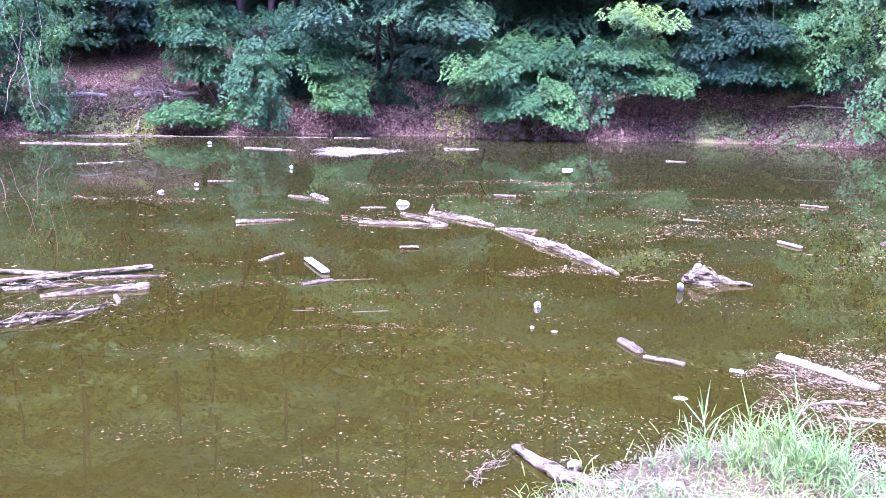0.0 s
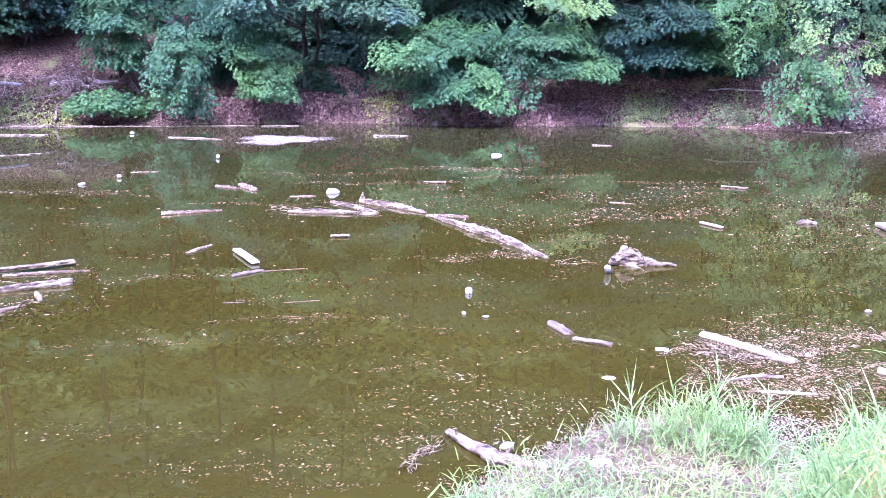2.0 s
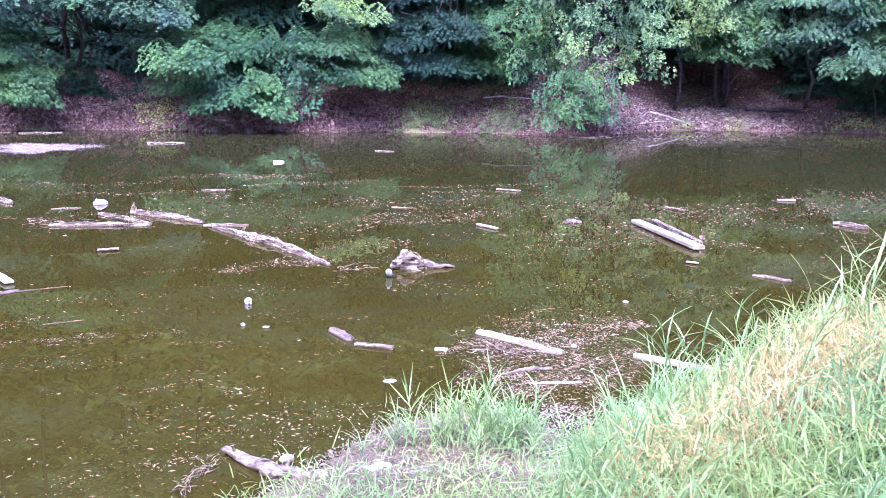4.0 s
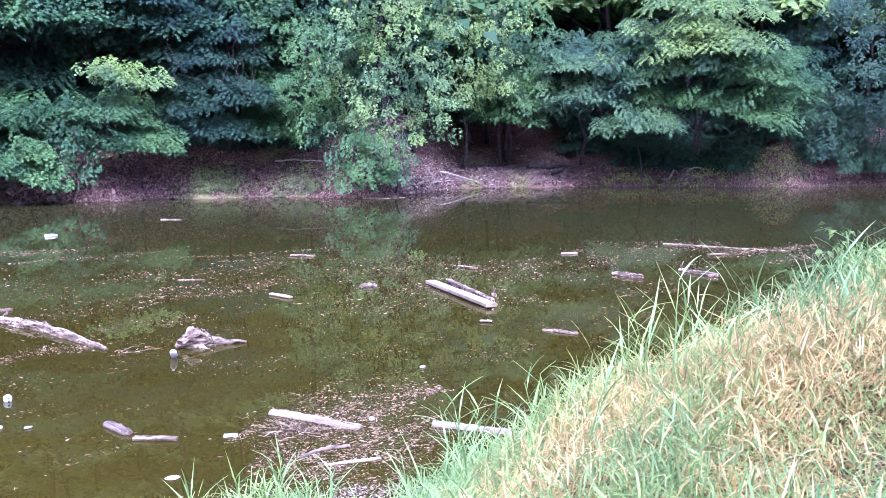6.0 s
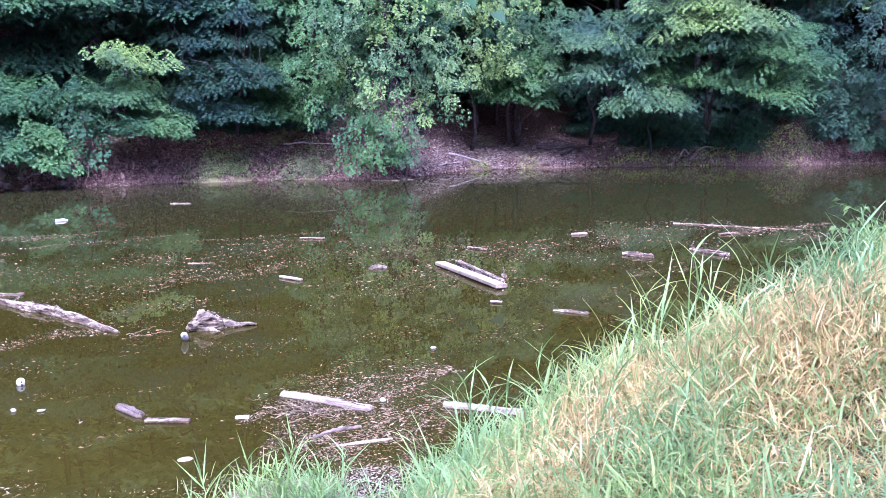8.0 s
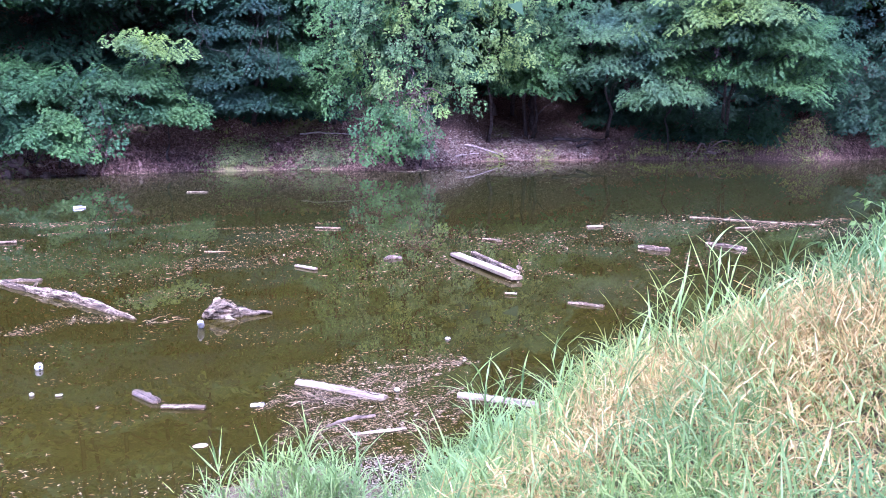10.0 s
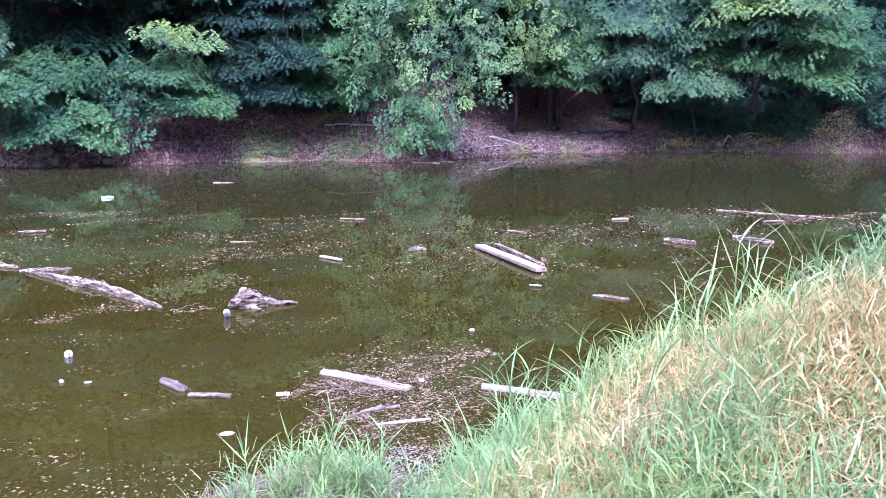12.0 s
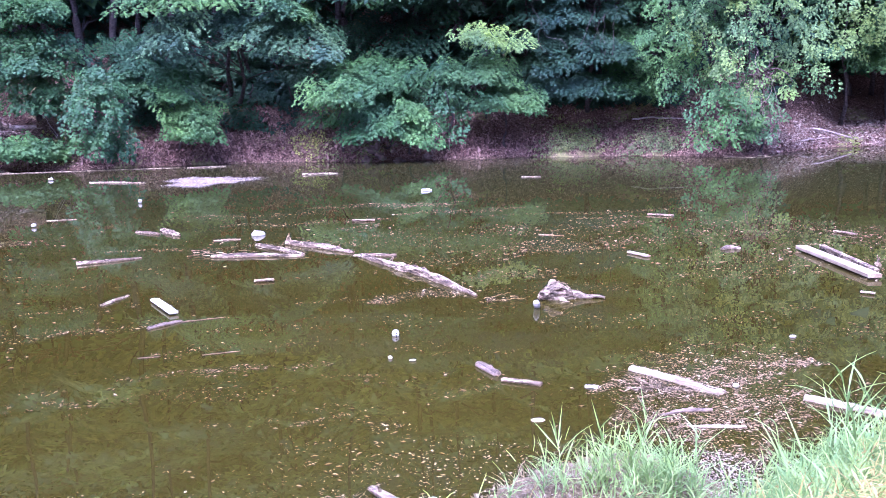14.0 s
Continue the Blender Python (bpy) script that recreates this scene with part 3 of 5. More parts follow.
MAPLE = "broadleaf tree with layered %s foliage overhanging the water"
FRONT = [
    # az, half width, z0, z1, r front, leaf, boughs, name, label, leaf size, spread, hanging
    (-28.2, 1.7, 0.3, 7.5, 34.9, LEAF_MID, 250, "tree", "vine-covered tree with green leaves hanging to the water", 0.10, 0.75, True),
    (-24.6, 1.5, 3.4, 7.0, 34.4, LEAF_LIGHT, 110, "tree", "vine-hung tree over the littered clearing", 0.10, 0.70, True),
    (-24.6, 0.85, 0.2, 3.4, 34.8, LEAF_MID, 90, "shrub", "tangled light green shrub hanging over the waterline", 0.10, 0.6, True),
    (-20.4, 1.3, 4.6, 7.0, 35.0, LEAF_DEEP, 22, "tree", MAPLE % "deep green", 0.12, 0.9, False),
    (-15.6, 1.35, 1.6, 6.6, 34.7, LEAF_MID, 104, "tree", "tree with green leaves hanging over the littered bank", 0.11, 0.75, False),
    (-16.6, 1.35, 0.25, 1.1, 34.7, LEAF_LIGHT, 76, "shrub", "low dense broad-leaved bush on the bank", 0.14, 0.5, False),
    (-12.2, 1.05, 0.3, 3.4, 33.5, LEAF_MID, 170, "shrub", "green foliage drape hanging down to the bank", 0.12, 0.55, True),
    (-10.4, 1.1, 2.4, 4.8, 35.2, LEAF_MID, 40, "tree", MAPLE % "deep green", 0.12, 0.7, False),
    (-6.9, 1.05, 0.65, 2.1, 33.6, LEAF_LIGHT, 40, "shrub", "bright green maple branch over the water", 0.11, 0.62, False),
    (-7.7, 0.75, 2.2, 3.6, 34.2, LEAF_MID, 26, "shrub", "mid green leafy branch above a brighter one", 0.12, 0.6, False),
    (-3.9, 3.6, 4.0, 4.6, 32.4, LEAF_PALE, 22, "tree", MAPLE % "pale bluish green", 0.115, 1.0, False),
    # the dark green tree at -3.2 is added to keep sun off the hollow
    (-3.2, 3.6, 4.4, 5.6, 34.0, LEAF_DEEP, 60, "tree", MAPLE % "dark green", 0.12, 1.0, False),
    (-4.5, 3.6, 5.0, 7.0, 32.8, LEAF_LIGHT, 40, "tree", MAPLE % "pale green", 0.115, 1.0, False),
    (4.9, 2.2, 0.9, 3.3, 32.9, LEAF_MID, 76, "tree", "dense light green bush-like tree low over the water", 0.115, 1.05, False),
    (2.6, 1.2, 1.7, 2.4, 32.0, LEAF_LIGHT, 16, "shrub", "light green branch reaching out over the water", 0.12, 0.8, False),
    (5.2, 1.3, 0.45, 1.3, 31.7, LEAF_MID, 20, "shrub", "low green branch drooping to the waterline", 0.12, 0.65, False),
    (7.2, 0.9, 0.5, 1.7, 31.9, LEAF_LIGHT, 24, "shrub", "light green maple branch low over the water", 0.115, 0.65, False),
    (9.3, 0.9, 0.4, 2.8, 33.2, LEAF_MID, 54, "shrub", "hanging green leaves beside a bank of roots", 0.12, 0.5, True),
    (6.8, 2.8, 2.6, 6.6, 35.2, LEAF_DEEP, 56, "tree", MAPLE % "deep green", 0.12, 0.9, False),
    (11.7, 1.3, 2.4, 3.4, 33.1, LEAF_LIGHT, 30, "tree", MAPLE % "light green", 0.115, 0.75, False),
    (13.4, 1.3, 1.5, 2.6, 33.2, LEAF_LIGHT, 34, "shrub", "fingered green maple branch over the shaded bank", 0.115, 0.75, False),
    (12.1, 1.3, 3.7, 4.9, 33.0, LEAF_YELLOW, 13, "shrub", "yellow-green leafy branch high in the tree wall", 0.11, 0.75, False),
    (14.6, 1.8, 2.0, 6.6, 34.6, LEAF_DEEP, 54, "tree", MAPLE % "deep green", 0.12, 0.85, False),
    (18.6, 1.8, 1.95, 6.4, 33.4, LEAF_DEEP, 82, "tree", "tree with dense dark bluish green leaves over the bank", 0.11, 0.72, False),
    (21.2, 1.2, 2.0, 6.2, 34.4, LEAF_MID, 44, "tree", MAPLE % "mid green", 0.11, 0.7, False),
    (23.7, 1.15, 2.0, 6.8, 33.5, LEAF_LIGHT, 120, "tree", "leaning light green tree with feathery foliage", 0.10, 0.62, True),
    (29.0, 2.4, 2.3, 9.0, 33.7, LEAF_LIGHT, 190, "tree", "tall vine-hung tree with green leaves on the point", 0.10, 0.62, True),
    (29.2, 2.6, 2.1, 9.0, 32.8, LEAF_YELLOW, 250, "tree", "tall vine-hung tree with yellowish green leaves", 0.10, 0.60, True),
    (26.1, 1.3, 2.6, 8.5, 34.2, LEAF_LIGHT, 90, "tree", "vine-draped green tree on the point", 0.10, 0.6, True),
    (27.2, 1.3, 0.25, 2.3, 32.9, LEAF_LIGHT, 90, "shrub", "green shrubs crowding the foot of the point", 0.10, 0.5, True),
    (29.2, 0.8, 0.5, 2.3, 33.5, LEAF_PALE, 46, "shrub", "bluish green bush beside the pale beach", 0.10, 0.5, True),
    (36.2, 2.6, 3.2, 9.5, 42.0, LEAF_LIGHT, 120, "tree", "vine-hung green tree above the pale beach", 0.12, 0.95, True),
    (36.6, 1.9, 2.5, 6.8, 42.0, LEAF_LIGHT, 52, "tree", MAPLE % "light green", 0.13, 0.95, False),
    (33.6, 2.6, 3.6, 9.5, 40.4, LEAF_YELLOW, 84, "tree", "light green vine-hung tree above the pale beach", 0.12, 0.85, True),
    (41.4, 2.0, 3.8, 7.0, 41.2, LEAF_PALE, 40, "tree", MAPLE % "pale bluish green", 0.115, 1.0, False),
    (45.2, 1.9, 2.1, 3.7, 40.6, LEAF_PALE, 26, "shrub", "drooping green branch over the shaded shore", 0.115, 1.0, False),
    (48.6, 4.4, 3.4, 7.0, 41.0, LEAF_LIGHT, 110, "tree", "wide tree with layered pale green shelves of leaves", 0.115, 1.0, False),
    (46.2, 4.0, 4.4, 7.4, 41.6, LEAF_PALE, 60, "tree", "tree with layered pale green shelves of leaves", 0.115, 1.0, False),
    (48.4, 3.4, 5.4, 8.8, 40.6, LEAF_YELLOW, 36, "tree", "flat yellow-green branches high over the shore", 0.115, 1.1, False),
    (52.6, 2.4, 2.6, 6.5, 43.6, LEAF_MID, 60, "tree", MAPLE % "mid green", 0.115, 0.9, False),
    (58.0, 4.6, 0.7, 9.5, 46.8, LEAF_DEEP, 320, "tree", "dark green vine-hung tree wall at the shore", 0.13, 0.95, True),
]
# mostly added as dark screens where only shade lies between the trees
FRONT += [(az, 2.1, z0, z1, rf, LEAF_DEEP, 40, "shrub", "dark green understorey shrub added to darken gaps between the trees", 0.165, 0.85, False) for az, z0, z1, rf in (
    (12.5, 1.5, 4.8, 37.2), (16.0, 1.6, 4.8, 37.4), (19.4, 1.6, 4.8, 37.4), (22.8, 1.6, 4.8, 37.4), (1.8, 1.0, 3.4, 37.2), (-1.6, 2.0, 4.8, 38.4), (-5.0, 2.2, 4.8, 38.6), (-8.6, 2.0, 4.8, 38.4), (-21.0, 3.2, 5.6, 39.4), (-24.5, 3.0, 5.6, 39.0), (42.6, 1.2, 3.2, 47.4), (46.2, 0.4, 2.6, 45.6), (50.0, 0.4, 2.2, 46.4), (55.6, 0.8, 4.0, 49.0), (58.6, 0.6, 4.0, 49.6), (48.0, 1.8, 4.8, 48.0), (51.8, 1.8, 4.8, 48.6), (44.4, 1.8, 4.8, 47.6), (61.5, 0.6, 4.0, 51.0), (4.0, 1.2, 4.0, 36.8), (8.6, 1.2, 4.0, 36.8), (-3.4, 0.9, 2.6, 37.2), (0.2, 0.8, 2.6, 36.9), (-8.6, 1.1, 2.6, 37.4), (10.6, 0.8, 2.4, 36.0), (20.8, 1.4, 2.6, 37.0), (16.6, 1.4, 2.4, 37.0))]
FRONT += [(az, 3.0, 5.9, 8.8, rf, leaf, 52, "tree", MAPLE % tone, 0.155, 1.0, False) for az, rf, leaf, tone in (
    (3.5, 34.6, LEAF_DEEP, "dark green"), (8.6, 34.4, LEAF_MID, "mid green"), (13.6, 34.6, LEAF_DEEP, "dark green"), (18.4, 34.8, LEAF_MID, "mid green"), (22.4, 34.8, LEAF_DEEP, "dark green"))]
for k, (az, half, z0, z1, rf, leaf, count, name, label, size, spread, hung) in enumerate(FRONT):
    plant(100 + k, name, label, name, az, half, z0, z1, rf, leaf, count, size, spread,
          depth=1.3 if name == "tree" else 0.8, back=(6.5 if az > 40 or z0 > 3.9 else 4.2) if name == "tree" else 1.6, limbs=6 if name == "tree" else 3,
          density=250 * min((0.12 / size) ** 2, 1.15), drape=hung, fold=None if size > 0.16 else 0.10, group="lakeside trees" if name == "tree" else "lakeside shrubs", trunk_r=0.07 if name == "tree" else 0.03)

# unseen trees added at the camera's back to cut the low sky light
rng = np.random.default_rng(5)
for k in range(34):
    az = 130 + 130 * (k % 17) / 16 + rng.uniform(-3, 3)
    r = (17 if k < 17 else 30) + rng.uniform(-2, 2)
    g = ground_at(az, r)
    rot_az = (az + 180) % 360 - 180
    foot_c = polar(rot_az, r, g)
    thing = tagged(new("tree"), "unseen forest tree added behind the bank to block low sky light", "tree", "trees behind the bank")
    thing.location = foot_c
    n = 95
    c = np.stack([rng.normal(0, 2.2, n), rng.normal(0, 2.2, n), rng.uniform(2, 15, n)], 1)
    o = -c / np.linalg.norm(c, axis=1, keepdims=True)
    o[:, 2] = 0
    o = -o / (np.linalg.norm(o, axis=1, keepdims=True) + 1e-6)
    v, t = sprays(rng, c, o, rng.uniform(1.2, 2.0, n), 13, 0.9)
    child("crown", tri_mesh("crown", v, t, LEAF_DEEP), thing)
    spine = bend((0, 0, -0.2), (0, 0, 14), 6, 0, 0.6, k)
    child("trunk", mesh_from("trunk", *tube(spine, [0.24 - 0.03 * i for i in range(7)], 8, 0.15, k), BARK, True), thing)

# understorey in the shade behind, high crowns above, and the wooded hillside
rng = np.random.default_rng(7)
LEAVES = [LEAF_DEEP, LEAF_MID, LEAF_DEEP, LEAF_LIGHT, LEAF_DEEP]
for k, az in enumerate(np.arange(-36, 66, 2.8)):
    shore = float(np.interp(az, FAR_AZ, FAR_R))
    plant(300 + k, "tree", "shaded forest tree with dark green leaves on the slope", "tree", az + rng.uniform(-1, 1), 2.8, 2.9 if 28.5 < az < 40 else 1.9, 8.0, shore + (3.6 if 11 < az < 27 else 4.4 if -14 < az < 11 else 3.2) + 1.6 * (k % 2), LEAF_DEEP, 50, 0.26, 1.2,
          depth=2.0, back=1.5, limbs=4, fold=None, density=50, group="forest trees", trunk_r=0.16)
# the tall row's lighter leaf colours stand in for sunlit crowns mirrored below
for k, az in enumerate(np.arange(-46, 78, 4.4)):
    set_back = 6.0 if 31 < az < 41 else 2.5 if -30 < az < -12 else 2.5 if 2 < az < 14 else 0.0
    shore = float(np.interp(az, FAR_AZ, FAR_R))
    plant(400 + k, "tree", "tall broadleaf lakeside tree with a high full crown", "tree", az + rng.uniform(-1.5, 1.5), 4.0 * shore / 36, 8.0, rng.uniform(14, 19), shore - 0.6 + 0.6 * set_back,
          LEAF_YELLOW if k % 3 or 22 < az < 32 else LEAF_LIGHT, 70, 0.40, 1.8, depth=4.5, back=6.0, limbs=6, density=21, fold=None, group="tall lakeside trees", trunk_r=0.12)
for row, (dist, step) in enumerate(((6, 6.0), (14, 7.0), (24, 8.0), (36, 9.0))):
    for k, az in enumerate(np.arange(-66, 98, step)):
        az = az + rng.uniform(-2.5, 2.5)
        r = float(np.interp(az, FAR_AZ, FAR_R)) + dist
        g = ground_at(az, r)
        plant(500 + 60 * row + k, "tree", "forest tree on the wooded hillside", "tree", az, 4.6 + row * 1.0, g + 1.6, g + rng.uniform(14, 18), r - 2, LEAVES[(k + row) % 5], 54, 0.74, 2.8,
              depth=4.5, back=2.5, limbs=3, fold=None, density=5.2, group="hillside trees", trunk_r=0.10)


# ---- grass on the near bank ----
def scatter(rng, count, az0, az1, r0, r1):
    a = rng.uniform(az0, az1, count)
    r = np.sqrt(rng.uniform(r0 ** 2, r1 ** 2, count))
    return a, r


def blade_arrays(rng, x, y, z, tall, wide, lean, lift=0.3, segs=3):
    """Bent tapering blades: half of them spring from the ground, the rest from stalks, in all directions."""
    n = len(x)
    yaw = rng.uniform(0, 6.283, n)
    high = rng.uniform(0, 1, n) < 0.75
    z = z + np.where(high, rng.uniform(0.0, lift, n) * (0.5 + 0.5 * tall / tall.mean()), 0)
    tall = np.where(high, tall * 0.8, tall * 1.15)
    tilt = np.where(high, rng.uniform(0.25, 1.75, n) * (0.6 + lean * 0.45), np.abs(rng.normal(0, lean, n)) + 0.08)
    curl = np.where(high, rng.normal(0.7, 0.6, n), rng.uniform(0.3, 2.2, n))
    dx, dy = np.cos(yaw), np.sin(yaw)
    twist = yaw + 1.57 + rng.normal(0, 0.4, n)
    sx, sy = np.cos(twist), np.sin(twist)
    px, py, pz = x.copy(), y.copy(), z.copy()
    rows = []
    for s in range(segs + 1):
        t = s / segs
        w = wide * (0.5 + t if t < 0.6 else (1 - t) * 2) * 0.5 + 0.0005
        rows.append((np.stack([px - sx * w, py - sy * w, pz], 1), np.stack([px + sx * w, py + sy * w, pz], 1)))
        ang = np.clip(tilt + curl * t * 1.1, -0.2, 2.4)
        step = tall / segs
        px, py, pz = px + dx * np.sin(ang) * step, py + dy * np.sin(ang) * step, pz + np.cos(ang) * step
    v = np.stack([q for pair in rows for q in pair], 1)
    m = 2 * (segs + 1)
    base = np.arange(n)[:, None] * m
    t = []
    for s in range(segs):
        k = 2 * s
        t += [base + [[k, k + 1, k + 3]], base + [[k, k + 3, k + 2]]]
    return v.reshape(-1, 3), np.concatenate(t, 1).reshape(-1, 3)


def on_bank(a, r, margin=0.0):
    near = np.interp(a, NEAR_AZ, NEAR_R)
    return r < near - margin


def grass_cover(seed, name, label, mat, count, zone, tall, wide, lean, keep, margin=0.05, lift=0.3):
    rng = np.random.default_rng(seed)
    a, r = scatter(rng, count, *zone)
    ok = on_bank(a, r, margin) & keep(a, r, rng)
    a, r = a[ok], r[ok]
    x, y, z = np.sin(np.radians(a)) * r, np.cos(np.radians(a)) * r, height(a, r) - 0.02
    h = rng.uniform(tall[0], tall[1], len(a)) * (0.95 + 0.3 * wobble(x * 2.5, y * 2.5)) * np.interp(a, [25, 36], [0.7, 1.0])
    v, t = blade_arrays(rng, x, y, z, h, rng.uniform(wide[0], wide[1], len(a)), lean, lift)
    return tagged(new(name, tri_mesh(name, v, t, mat)), label, "grass", kind="stuff")


def dry_zone(a, r):
    """How straw-coloured the bank is: most on its shoulder."""
    x, y = np.sin(np.radians(a)) * r, np.cos(np.radians(a)) * r
    belt = r - np.interp(a, [33, 40, 48, 60], [3.15, 3.5, 4.0, 4.4]) + 0.18 * wobble(x * 2.6, y * 2.6)
    low = 0.85 * np.exp(-((a - 60) / 9) ** 2) * np.exp(-((r - 3.3) / 0.8) ** 2)
    return np.clip((np.exp(-(belt / 0.55) ** 2) * np.clip((a - 32) / 5, 0, 1) + low) * (0.85 + 0.55 * wobble(x * 3.4, y * 3.4) + 0.3 * wobble(x * 9 + 1, y * 8)), 0, 1)


def tuft(a, r):
    """The clump on the spit."""
    x, y = np.sin(np.radians(a)) * r, np.cos(np.radians(a)) * r
    return np.exp(-(((x - 1.92) / 0.50) ** 2 + ((y - 4.46 + 0.25 * (x - 1.92)) / 0.28) ** 2) ** 2)


def lush(a, r):
    x, y = np.sin(np.radians(a)) * r, np.cos(np.radians(a)) * r
    right = 1 / (1 + np.exp(-(a - 31.6 - (r - 4.6) * 2.0) / 0.6))
    front = np.interp(x, [1.4, 1.75], [0.30, 0.12]) / (1 + np.exp(-(3.84 + 0.08 * wobble(x * 5, y * 5) - 0.15 * (x - 1.3) - y) / 0.05)) * (a > 5.5)
    return np.clip((right + front) * (1 - np.clip(1.5 * channel(x, y), 0, 1)) + 0.13 * tuft(a, r), 0.004, 1)


grass_cover(11, "grass", "lush green bank grass with long arching blades", GRASS, 190000, (4, 64, 2.1, 8.0), (0.08, 0.19), (0.0035, 0.0092), 0.8,
            lambda a, r, g: g.uniform(0, 1, len(a)) < lush(a, r) * (1 - 0.74 * np.clip(1.3 * dry_zone(a, r), 0, 1)))
grass_cover(12, "dry_grass", "dry straw-coloured grass bent over on the bank", STRAW, 250000, (4, 64, 2.1, 8.0), (0.08, 0.18), (0.003, 0.007), 1.35,
            lambda a, r, g: g.uniform(0, 1, len(a)) < np.clip(0.95 * dry_zone(a, r) ** 1.4 + 0.02, 0, 1) * lush(a, r))
grass_cover(15, "withered_grass", "curled withered leaf blades caught in the dry grass", STRAW, 60000, (4, 64, 2.1, 8.0), (0.05, 0.12), (0.004, 0.009), 1.9,
            lambda a, r, g: g.uniform(0, 1, len(a)) < np.clip(0.7 * dry_zone(a, r) + 0.06, 0, 1) * lush(a, r), 0.05, 0.34)
grass_cover(13, "straw_litter", "pale flattened straw and washed-up stalks on mud", DEAD_STRAW, 17000, (5, 32, 3.7, 5.3), (0.05, 0.18), (0.0015, 0.0045), 1.9,
            lambda a, r, g: g.uniform(0, 1, len(a)) < 0.8 - 0.75 * channel(np.sin(np.radians(a)) * r, np.cos(np.radians(a)) * r), -0.05, 0.02)


grass_cover(14, "bank_grass", "rough green grass on the bank top", GRASS, 90000, (-180, 180, 0.2, 9), (0.12, 0.30), (0.012, 0.026), 0.9,
            lambda a, r, g: ((a < 4) | (a > 64) | (r < 2.1)) & (g.uniform(0, 1, len(a)) < np.where(r < 6, 0.75, 0.4)))


def reed(seed, x, y, tall, lean_az, lean, count=8, leafy=1.0):
    """A reed stalk with long leaves standing off it."""
    rng = np.random.default_rng(seed)
    az, r = math.degrees(math.atan2(x, y)), math.hypot(x, y)
    foot = Vector((x, y, max(ground_at(az, r), -0.1) - 0.03))
    thing = tagged(new("reed"), "tall green reed stalk with long pointed leaves", "reed", "reeds on the bank")
    thing.location = foot
    way = polar(lean_az, math.sin(radians(lean)), math.cos(radians(lean)))
    top = way * tall
    stalk = bend((0, 0, 0), top, 6, 0, 0.04, seed)
    stem = child("stalk", mesh_from("stalk", *tube(stalk, [0.0045 * (1.2 - i / 8) for i in range(7)], 5, 0.05, seed), REED, True), thing)
    for k in range(count):
        t = 0.3 + 0.7 * k / (count - 1)
        p = np.array(top) * t
        yaw = rng.uniform(0, 6.283)
        length, w = rng.uniform(0.16, 0.28) * leafy, rng.uniform(0.009, 0.016) * leafy
        d, s = np.array([math.cos(yaw), math.sin(yaw), 0]), np.array([-math.sin(yaw), math.cos(yaw), 0])
        v, f = [], []
        rise, fall, q = rng.uniform(0.55, 1.25), rng.uniform(0.05, 0.8), p.copy()
        for i in range(7):
            u = i / 6
            ww = w * (0.35 + 1.3 * u if u < 0.3 else (1 - u) / 0.7 * 0.95 + 0.03)
            v += [q - s * ww * 0.5 + [0, 0, 0.002], q, q + s * ww * 0.5 + [0, 0, 0.002]]
            ang = rise - fall * u
            q = q + (d * math.cos(ang) + np.array([0, 0, math.sin(ang)])) * length / 6
            if i:
                b = 3 * i
                f += [(b - 3, b - 2, b + 1, b), (b - 2, b - 1, b + 2, b + 1)]
        child("leaf", mesh_from("leaf", v, f, REED, True), stem)
    return thing


rng = np.random.default_rng(21)
REEDS = [(2.98, 2.62, 0.72, 80, 4), (3.10, 2.45, 0.6, 60, 10), (2.57, 3.64, 0.62, 330, 6), (2.75, 3.50, 0.5, 20, 12), (3.26, 3.16, 0.55, 50, 8), (3.45, 3.05, 0.55, 100, 10),
         (2.45, 3.8, 0.5, 300, 10), (3.05, 2.30, 0.6, 30, 8), (3.50, 2.20, 0.55, 60, 6), (3.65, 2.30, 0.6, 120, 10), (2.9, 3.3, 0.5, 350, 8), (1.80, 4.60, 0.34, 330, 12), (2.0, 4.60, 0.38, 10, 8),
         (2.2, 4.4, 0.40, 60, 12), (1.56, 4.6, 0.30, 300, 14), (1.9, 4.5, 0.46, 90, 10)]
for k, (x, y, tall, la, ln) in enumerate(REEDS):
    reed(700 + k, x, y, tall, la, ln)
for k in range(72):
    x = 1.92 + rng.normal(0, 0.25)
    y = 4.46 - 0.25 * (x - 1.92) + rng.normal(0, 0.12)
    reed(880 + k, x, y, rng.uniform(0.12, 0.30), rng.uniform(0, 360), rng.uniform(3, 24), 9, 0.70)
for k in range(105):
    a = rng.uniform(33, 66)
    r = float(np.interp(a, NEAR_AZ, NEAR_R)) - (rng.uniform(0.7, 2.0) if k % 3 else rng.uniform(0.0, 2.6))
    reed(760 + k, math.sin(radians(a)) * r, math.cos(radians(a)) * r, rng.uniform(0.20, 0.46) if k % 5 else rng.uniform(0.40, 0.60), rng.uniform(0, 360), rng.uniform(4, 34), 9)


